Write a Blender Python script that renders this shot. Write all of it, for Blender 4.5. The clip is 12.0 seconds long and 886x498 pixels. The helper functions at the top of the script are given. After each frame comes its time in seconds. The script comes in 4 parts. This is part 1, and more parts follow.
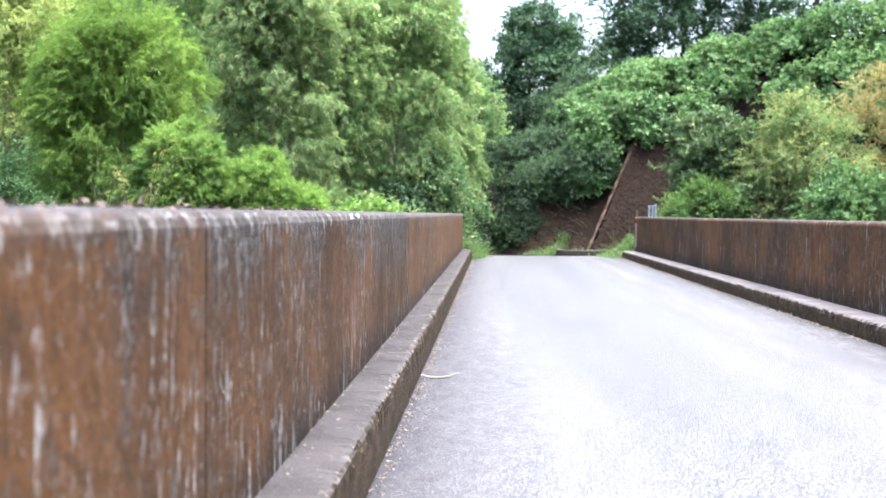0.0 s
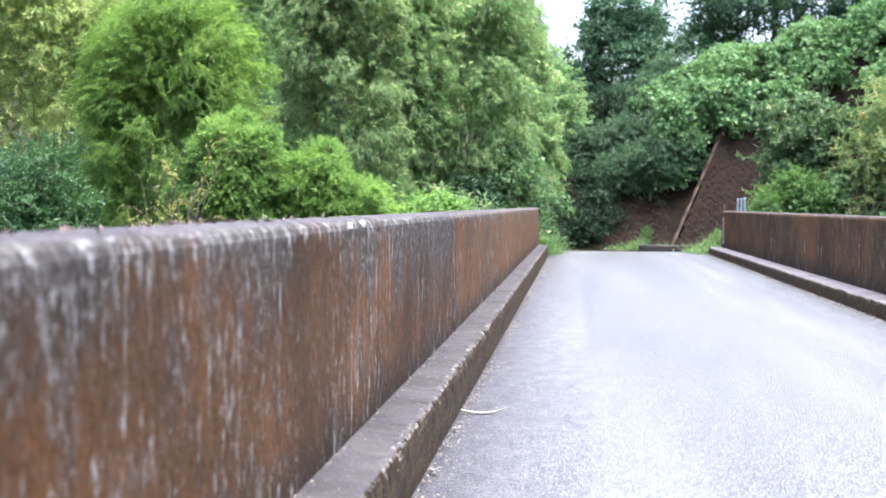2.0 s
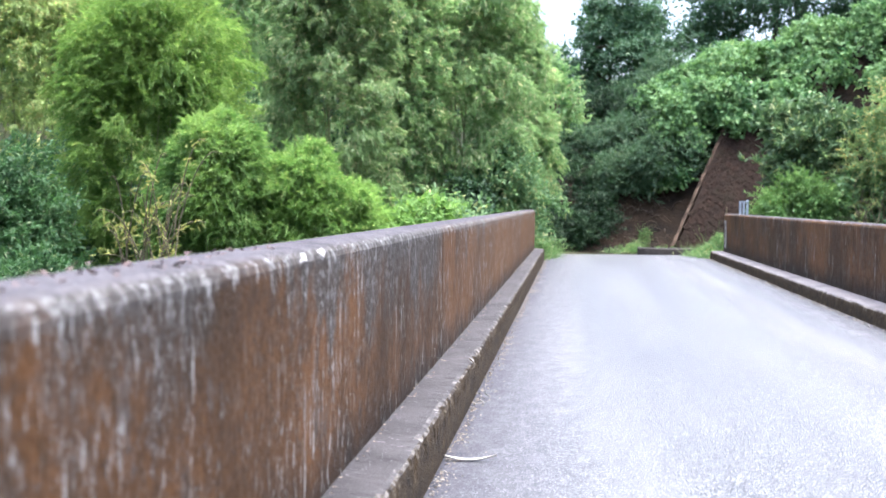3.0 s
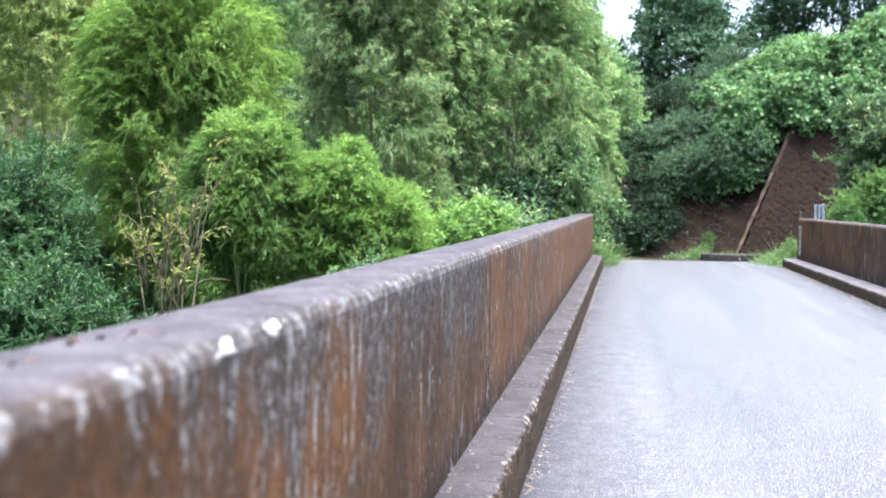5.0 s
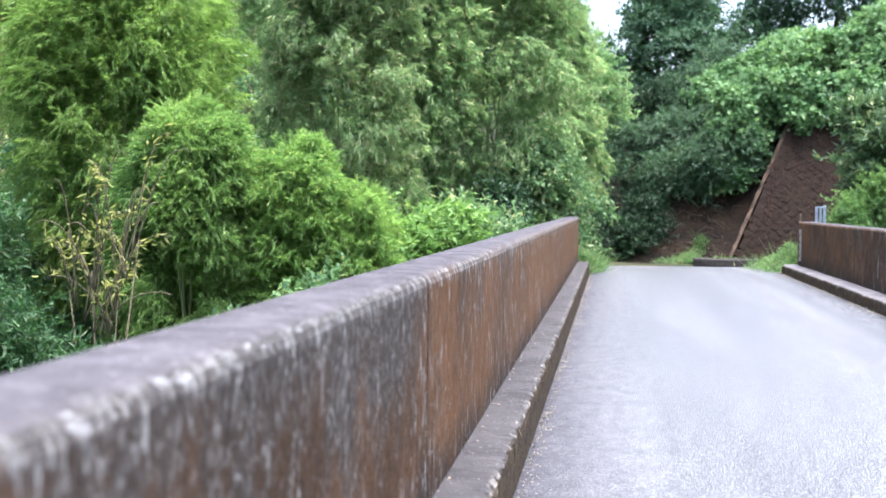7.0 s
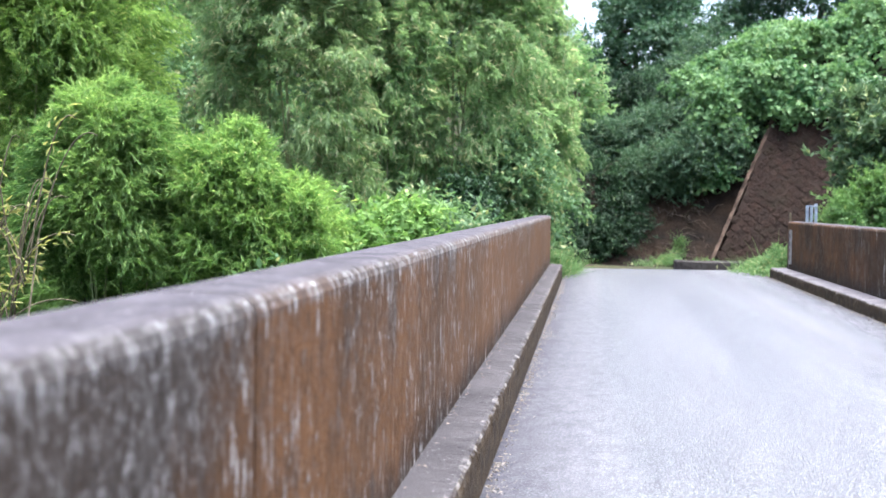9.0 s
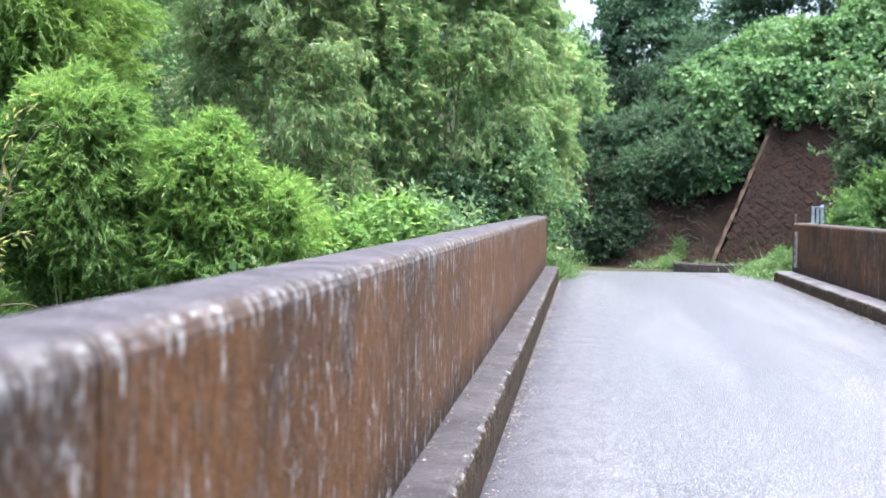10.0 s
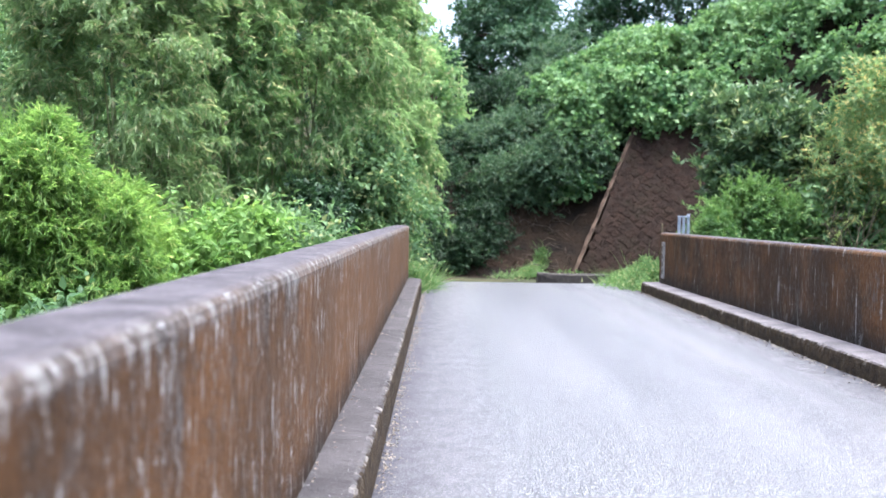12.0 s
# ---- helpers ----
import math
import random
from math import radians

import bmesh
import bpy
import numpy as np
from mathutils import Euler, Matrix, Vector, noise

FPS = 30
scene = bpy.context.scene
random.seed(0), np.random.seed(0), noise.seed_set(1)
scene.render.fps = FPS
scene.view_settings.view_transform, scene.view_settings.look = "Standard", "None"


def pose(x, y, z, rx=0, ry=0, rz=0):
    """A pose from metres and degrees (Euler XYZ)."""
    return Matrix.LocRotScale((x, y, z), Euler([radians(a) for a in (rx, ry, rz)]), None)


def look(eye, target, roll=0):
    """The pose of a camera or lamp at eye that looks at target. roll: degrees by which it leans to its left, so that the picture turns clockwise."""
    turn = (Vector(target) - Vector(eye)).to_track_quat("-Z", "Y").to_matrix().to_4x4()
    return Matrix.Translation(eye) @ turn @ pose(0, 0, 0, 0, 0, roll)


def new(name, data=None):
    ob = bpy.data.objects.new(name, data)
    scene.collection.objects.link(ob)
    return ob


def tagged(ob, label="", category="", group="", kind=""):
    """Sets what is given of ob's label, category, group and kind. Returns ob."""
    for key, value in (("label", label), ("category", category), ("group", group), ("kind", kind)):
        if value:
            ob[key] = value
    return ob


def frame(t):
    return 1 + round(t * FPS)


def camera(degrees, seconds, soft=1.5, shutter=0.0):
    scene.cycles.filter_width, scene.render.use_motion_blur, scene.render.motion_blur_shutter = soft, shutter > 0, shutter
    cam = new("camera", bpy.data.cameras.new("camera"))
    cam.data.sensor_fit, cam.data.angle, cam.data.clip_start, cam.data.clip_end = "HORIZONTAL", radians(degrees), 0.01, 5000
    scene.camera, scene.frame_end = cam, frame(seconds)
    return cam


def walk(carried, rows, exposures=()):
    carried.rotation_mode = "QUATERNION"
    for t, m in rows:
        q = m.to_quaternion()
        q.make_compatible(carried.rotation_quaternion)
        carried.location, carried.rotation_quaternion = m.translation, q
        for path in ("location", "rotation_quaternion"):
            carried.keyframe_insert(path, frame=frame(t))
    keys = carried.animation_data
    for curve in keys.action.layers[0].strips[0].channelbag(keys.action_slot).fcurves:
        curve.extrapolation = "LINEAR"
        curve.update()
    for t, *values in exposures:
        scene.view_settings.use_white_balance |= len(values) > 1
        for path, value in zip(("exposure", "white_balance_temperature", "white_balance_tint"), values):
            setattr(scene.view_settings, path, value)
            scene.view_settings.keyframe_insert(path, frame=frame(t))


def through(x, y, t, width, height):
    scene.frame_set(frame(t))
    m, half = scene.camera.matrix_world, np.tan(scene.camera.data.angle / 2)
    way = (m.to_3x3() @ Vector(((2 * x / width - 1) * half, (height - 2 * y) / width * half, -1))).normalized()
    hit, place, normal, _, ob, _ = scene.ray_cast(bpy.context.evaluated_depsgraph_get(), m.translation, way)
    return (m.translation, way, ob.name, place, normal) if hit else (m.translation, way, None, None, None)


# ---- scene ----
cam = camera(39.9, 12.0)
PATH = [
    (0, (0.585, -4.529, 0.945), (0.505, -2.531, 0.887), 0.4),
    (0.5, (0.646, -4.348, 0.948), (0.581, -2.35, 0.876), 0.2),
    (1, (0.669, -4.024, 0.93), (0.52, -2.031, 0.86), 0.2),
    (1.5, (0.708, -3.696, 0.962), (0.509, -1.707, 0.889), 0.3),
    (2, (0.728, -3.34, 0.999), (0.51, -1.353, 0.926), 0.3),
    (2.5, (0.71, -2.979, 1.045), (0.495, -0.992, 0.971), 0.4),
    (3, (0.707, -2.61, 1.08), (0.495, -0.623, 1.003), 0.5),
    (5, (0.567, -1.134, 1.144), (0.271, 0.842, 1.065), 0.6),
    (5.5, (0.545, -0.749, 1.142), (0.233, 1.225, 1.065), 0.5),
    (6, (0.522, -0.359, 1.146), (0.206, 1.614, 1.07), 0.6),
    (6.5, (0.546, 0.006, 1.165), (0.239, 1.981, 1.088), 0.6),
    (7, (0.554, 0.347, 1.169), (0.278, 2.326, 1.092), 0.5),
    (9, (0.571, 1.947, 1.111), (0.333, 3.931, 1.036), 0.7),
    (9.5, (0.575, 2.329, 1.11), (0.351, 4.315, 1.035), 0.8),
    (10, (0.553, 2.66, 1.106), (0.321, 4.645, 1.031), 0.9),
    (10.5, (0.505, 2.961, 1.088), (0.266, 4.946, 1.018), 0.6),
    (11, (0.49, 3.212, 1.103), (0.237, 5.195, 1.035), 0.7),
    (11.5, (0.453, 3.411, 1.112), (0.393, 5.409, 1.05), 1.0),
    (12, (0.428, 3.51, 1.117), (0.432, 5.509, 1.059), 1.0),
]
walk(cam, [(t, look(eye, target, roll)) for t, eye, target, roll in PATH],
     [(0.0, 2.39, 6200, 12), (0.8, 2.38, 6100, 12), (1.8, 2.33, 5960, 12), (5.0, 2.29, 5880, 12), (12.0, 2.22, 5880, 12)])

# depth of field of a fast normal lens
cam.data.dof.use_dof = True
cam.data.dof.focus_distance = 7.2
cam.data.dof.aperture_fstop = 3.7

# ---- world, sun ----
SUN_EL, SUN_AZ = 80.0, 100.0   # degrees; azimuth from +y towards +x
world = bpy.data.worlds.new("sky")
scene.world = world
world.use_nodes = True
wn = world.node_tree
sky = wn.nodes.new("ShaderNodeTexSky")
sky.sky_type = "NISHITA"
sky.sun_disc = False
sky.sun_elevation, sky.sun_rotation = radians(SUN_EL), radians(SUN_AZ)
sky.air_density, sky.dust_density, sky.ozone_density = 1.0, 6.0, 1.0
haze = wn.nodes.new("ShaderNodeHueSaturation")
haze.inputs["Saturation"].default_value = 0.88
wn.links.new(sky.outputs[0], haze.inputs["Color"])
wn.links.new(haze.outputs[0], wn.nodes["Background"].inputs["Color"])
wn.nodes["Background"].inputs["Strength"].default_value = 0.15
sun = new("sun", bpy.data.lights.new("sun", "SUN"))
sun.data.energy, sun.data.angle, sun.data.color = 2.0, radians(50), (1.0, 0.985, 0.95)
az, el = radians(SUN_AZ), radians(SUN_EL)
sun.matrix_world = look((20 * math.sin(az) * math.cos(el), 20 * math.cos(az) * math.cos(el), 20 * math.sin(el)), (0, 0, 0))


# ---- node helpers ----
def nd(nt, kind, ins=None, **attrs):
    n = nt.nodes.new("ShaderNode" + kind)
    for k, v in attrs.items():
        setattr(n, k, v)
    for k, v in (ins or {}).items():
        if isinstance(v, bpy.types.NodeSocket):
            nt.links.new(v, n.inputs[k])
        else:
            n.inputs[k].default_value = v
    return n


def material(name):
    m = bpy.data.materials.new(name)
    m.use_nodes = True
    return m, m.node_tree, m.node_tree.nodes["Principled BSDF"]


def stretched(nt, scale):
    """World position times scale."""
    g = nd(nt, "NewGeometry")
    return nd(nt, "VectorMath", {0: g.outputs["Position"], 1: scale}, operation="MULTIPLY").outputs[0]


def grain(nt, vec, scale=1.0, detail=4.0, rough=0.6):
    return nd(nt, "TexNoise", {"Vector": vec, "Scale": scale, "Detail": detail, "Roughness": rough}).outputs["Fac"]


def calc(nt, op, a, b=0.0, clamp=False):
    return nd(nt, "Math", {0: a, 1: b}, operation=op, use_clamp=clamp).outputs[0]


def span(nt, v, lo, hi, a=0.0, b=1.0):
    return nd(nt, "MapRange", {"Value": v, "From Min": lo, "From Max": hi, "To Min": a, "To Max": b}).outputs[0]


def blend(nt, fac, a, b, how="MIX"):
    n = nd(nt, "MixRGB", {"Fac": fac}, blend_type=how)
    for k, v in (("Color1", a), ("Color2", b)):
        if isinstance(v, bpy.types.NodeSocket):
            nt.links.new(v, n.inputs[k])
        else:
            n.inputs[k].default_value = (*v, 1.0)
    return n.outputs[0]


def relief(nt, bsdf, height, strength, dist):
    b = nd(nt, "Bump", {"Height": height, "Strength": strength, "Distance": dist})
    nt.links.new(b.outputs[0], bsdf.inputs["Normal"])


def finish(nt, bsdf, colour, rough):
    for key, v in (("Base Color", colour), ("Roughness", rough)):
        if isinstance(v, bpy.types.NodeSocket):
            nt.links.new(v, bsdf.inputs[key])
        else:
            bsdf.inputs[key].default_value = v


# ---- materials ----
def stained_concrete(name, tone, reach_lo, reach_hi, top_lime, splash_top, flecks=1.0):
    """Rust-brown stained concrete: grey mould drips, lime runs, worn pale arris."""
    m, nt, b = material(name)
    g = nd(nt, "NewGeometry")
    xyz = nd(nt, "SeparateXYZ", {0: g.outputs["Position"]})
    z = xyz.outputs["Z"]
    nz = nd(nt, "SeparateXYZ", {0: g.outputs["Normal"]}).outputs["Z"]
    depth = span(nt, z, 0.925, 0.0, 0.0, 0.925)
    wide = grain(nt, stretched(nt, (1.0, 1.1, 0.8)), 1.0, 3)
    fine = grain(nt, stretched(nt, (9.0, 9.0, 6.5)), 1.0, 6, 0.78)
    drip = grain(nt, stretched(nt, (5.0, 4.0, 1.6)), 1.0, 6, 0.72)
    speck = grain(nt, stretched(nt, (60.0, 60.0, 60.0)), 1.0, 4, 0.7)
    blot = grain(nt, stretched(nt, (7, 3, 4)), 1.0, 6, 0.7)
    band = grain(nt, stretched(nt, (0.2, 0.45, 0.15)), 1.0, 2, 0.5)
    rust = blend(nt, span(nt, wide, 0.38, 0.62), (0.052, 0.0255, 0.009), (0.135, 0.06, 0.0185))
    rust = blend(nt, span(nt, fine, 0.45, 0.68, 0.0, 0.45), rust, (0.03, 0.019, 0.012))
    rust = blend(nt, span(nt, blot, 0.52, 0.68, 0.0, 0.7), rust, (0.033, 0.021, 0.013))
    mott = grain(nt, stretched(nt, (25, 16, 26)), 1.0, 6, 0.8)
    rust = blend(nt, span(nt, mott, 0.49, 0.62, 0.0, 0.42), rust, (0.04, 0.03, 0.022))
    rust = blend(nt, span(nt, mott, 0.42, 0.3, 0.0, 0.4), rust, (0.12, 0.064, 0.026))
    # grey mould that runs down from the top, deep on some stretches and shallow on others
    reach = calc(nt, "ADD", span(nt, band, 0.4, 0.6, reach_lo, reach_hi), calc(nt, "MINIMUM", span(nt, xyz.outputs["Y"], -0.4, 0.3, -0.1, 0.15), span(nt, xyz.outputs["Y"], 3.7, 4.1, 0.13, -0.13)))
    high = calc(nt, "SUBTRACT", calc(nt, "ADD", reach, calc(nt, "MULTIPLY", calc(nt, "SUBTRACT", drip, 0.5), 1.5)), depth)
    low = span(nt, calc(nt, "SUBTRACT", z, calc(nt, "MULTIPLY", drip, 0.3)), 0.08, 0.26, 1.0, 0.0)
    streaky = calc(nt, "MULTIPLY", span(nt, grain(nt, stretched(nt, (0.5, 0.9, 0.6)), 1.0, 3), 0.5, 0.64), span(nt, drip, 0.47, 0.6))
    mould = calc(nt, "ADD", span(nt, high, -0.1, 0.16), calc(nt, "MULTIPLY", streaky, 0.35), True)
    grey = blend(nt, span(nt, fine, 0.38, 0.66), (0.016, 0.0135, 0.01), (0.06, 0.053, 0.046))
    grey = blend(nt, span(nt, mott, 0.52, 0.64, 0.0, 0.7), grey, (0.11, 0.1, 0.09))
    # the end panels are cleaner and more orange
    clean = span(nt, calc(nt, "ADD", xyz.outputs["Y"], calc(nt, "MULTIPLY", wide, 4.0)), 5.2, 10.5, 0.0, 1.0 if flecks == 1.0 else 0.0)
    rust = blend(nt, calc(nt, "MULTIPLY", clean, 0.5), rust, (0.16, 0.08, 0.031))
    keep = span(nt, clean, 0.0, 1.0, 1.0, 0.45)
    mould = calc(nt, "MULTIPLY", mould, keep)
    grey = blend(nt, span(nt, speck, 0.56, 0.66, 0.0, 0.6), grey, (0.2, 0.19, 0.18))
    c = blend(nt, calc(nt, "MULTIPLY", mould, 0.85), rust, grey)
    bloom = span(nt, grain(nt, stretched(nt, (5, 4.5, 3.0)), 1.0, 7, 0.78), 0.57, 0.62, 0.0, 0.45)
    c = blend(nt, calc(nt, "MULTIPLY", bloom, keep), c, (0.1, 0.1, 0.098))
    moss = span(nt, grain(nt, stretched(nt, (9, 8, 5)), 1.0, 7, 0.8), 0.55, 0.68, 0.0, 0.7)
    c = blend(nt, calc(nt, "MULTIPLY", moss, keep), c, (0.02, 0.017, 0.009))
    c = blend(nt, span(nt, speck, 0.6, 0.68, 0.0, 0.5), c, (0.012, 0.009, 0.006))
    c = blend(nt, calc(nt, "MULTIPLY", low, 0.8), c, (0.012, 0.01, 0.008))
    # granular wear: pale grit and dark pores, densest where the mould sits
    granule = grain(nt, stretched(nt, (70, 62, 27)), 1.0, 5, 0.75)
    c = blend(nt, calc(nt, "MULTIPLY", span(nt, granule, 0.55, 0.6), span(nt, mould, 0.0, 0.7, 0.1, 0.75)), c, (0.26, 0.25, 0.24))
    c = blend(nt, calc(nt, "MULTIPLY", span(nt, granule, 0.44, 0.38), 0.6), c, (0.012, 0.009, 0.006))
    # lime: runs from the arris, long thin lines, short dashes lower down
    pale = grain(nt, stretched(nt, (12.0, 22.0, 4.5)), 1.0, 6, 0.7)
    top_run = span(nt, calc(nt, "SUBTRACT", calc(nt, "MULTIPLY", calc(nt, "SUBTRACT", pale, 0.53), span(nt, xyz.outputs["Y"], 4.2, 5.0, top_lime, top_lime * 2.0)), depth), -0.006, 0.014)
    line = calc(nt, "MULTIPLY", span(nt, grain(nt, stretched(nt, (6.0, 17.0, 1.3)), 1.0, 5, 0.7), 0.595, 0.625), span(nt, grain(nt, stretched(nt, (2, 3.0, 2.6)), 1.0, 5, 0.75), 0.49, 0.55))
    dash = calc(nt, "MULTIPLY", span(nt, grain(nt, stretched(nt, (24.0, 24.0, 6.5)), 1.0, 6, 0.75), 0.565, 0.595),
                span(nt, grain(nt, stretched(nt, (1, 1.6, 1.6)), 1.0, 3), 0.42, 0.57))
    splash = calc(nt, "MULTIPLY", span(nt, grain(nt, stretched(nt, (9, 11.0, 4.6)), 1.0, 6, 0.75), 0.565, 0.61),
                  calc(nt, "MULTIPLY", span(nt, z, splash_top, splash_top - 0.2), span(nt, grain(nt, stretched(nt, (1, 0.9, 0.4)), 1.0, 2), 0.54, 0.62)))
    fleck = calc(nt, "MULTIPLY", span(nt, grain(nt, stretched(nt, (34, 30.0, 20.0)), 1.0, 5, 0.7), 0.585, 0.61), span(nt, drip, 0.42, 0.6, 0.0, 0.8))
    # the lime gathers in places, with plain stretches between
    gather = span(nt, grain(nt, stretched(nt, (0.7, 1.3, 0.9)), 1.0, 3, 0.55), 0.42, 0.54, 0.32 * flecks, flecks)
    gather = calc(nt, "MAXIMUM", gather, calc(nt, "MINIMUM", span(nt, xyz.outputs["Y"], 4.3, 5.2, 0.0, 0.85 * flecks), span(nt, xyz.outputs["Y"], 8.0, 10.0, 0.85 * flecks, 0.0)))
    dash = calc(nt, "MULTIPLY", calc(nt, "MAXIMUM", dash, fleck), gather)
    splash = calc(nt, "MULTIPLY", splash, gather)
    runs = calc(nt, "MAXIMUM", calc(nt, "MAXIMUM", top_run, calc(nt, "MULTIPLY", line, 0.9)), calc(nt, "MAXIMUM", dash, splash))
    runs = calc(nt, "MULTIPLY", runs, calc(nt, "MULTIPLY", span(nt, mott, 0.38, 0.56, 0.12, 1.0), span(nt, speck, 0.36, 0.5, 0.35, 1.0)))
    c = blend(nt, calc(nt, "MULTIPLY", runs, 0.9), c, (0.47, 0.46, 0.44))
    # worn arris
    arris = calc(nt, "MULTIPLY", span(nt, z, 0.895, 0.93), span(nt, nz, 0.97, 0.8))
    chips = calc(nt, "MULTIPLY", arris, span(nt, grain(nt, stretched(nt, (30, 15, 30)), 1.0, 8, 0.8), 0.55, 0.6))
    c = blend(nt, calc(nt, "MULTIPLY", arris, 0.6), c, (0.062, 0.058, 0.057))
    c = blend(nt, calc(nt, "MULTIPLY", chips, 0.75), c, (0.38, 0.375, 0.38))
    # weathered top
    lich = grain(nt, stretched(nt, (7, 7, 7)), 1.0, 6, 0.7)
    top = blend(nt, span(nt, lich, 0.35, 0.7), (0.035, 0.031, 0.034), (0.095, 0.087, 0.094))
    top = blend(nt, span(nt, speck, 0.62, 0.7), top, (0.3, 0.29, 0.29))
    c = blend(nt, 1.0, c, (tone, tone, tone), "MULTIPLY")
    c = blend(nt, span(nt, nz, 0.75, 0.96), c, top)
    finish(nt, b, c, span(nt, fine, 0.3, 0.7, 0.7, 0.92))
    b.inputs["Specular IOR Level"].default_value = 0.14
    relief(nt, b, calc(nt, "ADD", calc(nt, "MULTIPLY", fine, 1.2), speck), 0.7, 0.007)
    return m


def kerb_concrete(name, pale):
    m, nt, b = material(name)
    g = nd(nt, "NewGeometry")
    nz = nd(nt, "SeparateXYZ", {0: g.outputs["Normal"]}).outputs["Z"]
    n1 = grain(nt, stretched(nt, (3, 3, 3)), 1.0, 5, 0.65)
    n2 = grain(nt, stretched(nt, (70, 70, 70)), 1.0, 4, 0.7)
    n3 = grain(nt, stretched(nt, (10, 10, 14)), 1.0, 5, 0.7)
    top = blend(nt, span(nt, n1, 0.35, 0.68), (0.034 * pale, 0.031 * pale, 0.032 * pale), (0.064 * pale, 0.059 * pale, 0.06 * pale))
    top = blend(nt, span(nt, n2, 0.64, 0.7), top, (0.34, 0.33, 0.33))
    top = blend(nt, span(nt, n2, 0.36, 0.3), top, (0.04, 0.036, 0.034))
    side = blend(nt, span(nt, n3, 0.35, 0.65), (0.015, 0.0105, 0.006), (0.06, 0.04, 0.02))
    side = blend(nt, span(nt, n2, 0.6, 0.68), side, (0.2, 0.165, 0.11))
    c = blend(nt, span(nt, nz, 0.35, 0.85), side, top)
    worn = calc(nt, "MULTIPLY", calc(nt, "MULTIPLY", span(nt, nz, 0.15, 0.45), span(nt, nz, 0.97, 0.8)), span(nt, n3, 0.5, 0.6))
    c = blend(nt, calc(nt, "MULTIPLY", worn, 0.7), c, (0.26, 0.245, 0.225))
    finish(nt, b, c, 0.88)
    b.inputs["Specular IOR Level"].default_value = 0.2
    relief(nt, b, calc(nt, "ADD", n2, n3), 0.9, 0.01)
    return m


def asphalt():
    """Worn asphalt with exposed pale aggregate, dirtier along the gutters."""
    m, nt, b = material("asphalt")
    x = nd(nt, "SeparateXYZ", {0: nd(nt, "NewGeometry").outputs["Position"]}).outputs["X"]
    v = nd(nt, "TexVoronoi", {"Vector": stretched(nt, (1, 1, 1)), "Scale": 104.0})
    w = grain(nt, stretched(nt, (1.6, 0.12, 1)), 1.0, 4, 0.6)
    f = grain(nt, stretched(nt, (45, 45, 45)), 1.0, 4, 0.7)
    p = grain(nt, stretched(nt, (9, 5, 9)), 1.0, 5, 0.7)
    hue = nd(nt, "SeparateColor", {0: v.outputs["Color"]}).outputs[0]
    stone = blend(nt, hue, (0.04, 0.039, 0.043), (0.58, 0.58, 0.6))
    stone = blend(nt, span(nt, hue, 0.9, 0.94), stone, (0.42, 0.415, 0.41))
    c = blend(nt, span(nt, v.outputs["Distance"], 0.28, 0.45), stone, (0.03, 0.029, 0.031))
    c = blend(nt, span(nt, w, 0.42, 0.62, 0.0, 0.22), c, (0.2, 0.197, 0.2))
    c = blend(nt, span(nt, p, 0.55, 0.75, 0.0, 0.35), c, (0.06, 0.057, 0.056))
    edge = calc(nt, "MAXIMUM", span(nt, calc(nt, "ADD", x, calc(nt, "MULTIPLY", p, 0.5)), 1.1, 0.42), span(nt, calc(nt, "SUBTRACT", x, calc(nt, "MULTIPLY", p, 0.5)), 2.65, 3.05))
    c = blend(nt, calc(nt, "MULTIPLY", edge, 0.85), c, (0.036, 0.034, 0.043))
    track = span(nt, calc(nt, "ABSOLUTE", calc(nt, "SUBTRACT", calc(nt, "ADD", x, calc(nt, "MULTIPLY", w, 0.5)), 2.75)), 0.32, 0.05, 0.0, 0.35)
    c = blend(nt, calc(nt, "MULTIPLY", track, span(nt, p, 0.35, 0.6)), c, (0.06, 0.057, 0.061))
    worn = calc(nt, "MAXIMUM", edge, calc(nt, "MULTIPLY", track, 1.2))
    finish(nt, b, c, span(nt, worn, 0.0, 1.0, 0.33, 0.7))
    nt.links.new(span(nt, worn, 0.0, 1.0, 1.0, 0.25), b.inputs["Specular IOR Level"])
    relief(nt, b, calc(nt, "SUBTRACT", f, v.outputs["Distance"]), 0.9, 0.006)
    return m


def leaf_material(name, dark, light, odd, odd_share=0.06, through=0.5, rough=0.5, gloss=0.26):
    """Leaves: each with its own tint, thin enough to let light through."""
    m, nt, b = material(name)
    r = nd(nt, "NewGeometry").outputs["Random Per Island"]
    big = grain(nt, stretched(nt, (0.9, 0.9, 0.9)), 1.0, 3)
    mix = calc(nt, "ADD", calc(nt, "MULTIPLY", r, 0.6), span(nt, big, 0.3, 0.7, -0.15, 0.55), True)
    c = blend(nt, mix, dark, light)
    c = blend(nt, span(nt, calc(nt, "FRACT", calc(nt, "MULTIPLY", r, 37.3)), 1 - odd_share, 1 - odd_share + 0.01), c, odd)
    finish(nt, b, c, rough)
    b.inputs["Specular IOR Level"].default_value = gloss
    t = nd(nt, "BsdfTranslucent")
    nt.links.new(blend(nt, 1.0, c, (1.22, 1.25, 0.95), "MULTIPLY"), t.inputs["Color"])
    mixer = nd(nt, "MixShader", {0: through, 1: b.outputs[0], 2: t.outputs[0]})
    nt.links.new(mixer.outputs[0], nt.nodes["Material Output"].inputs["Surface"])
    return m


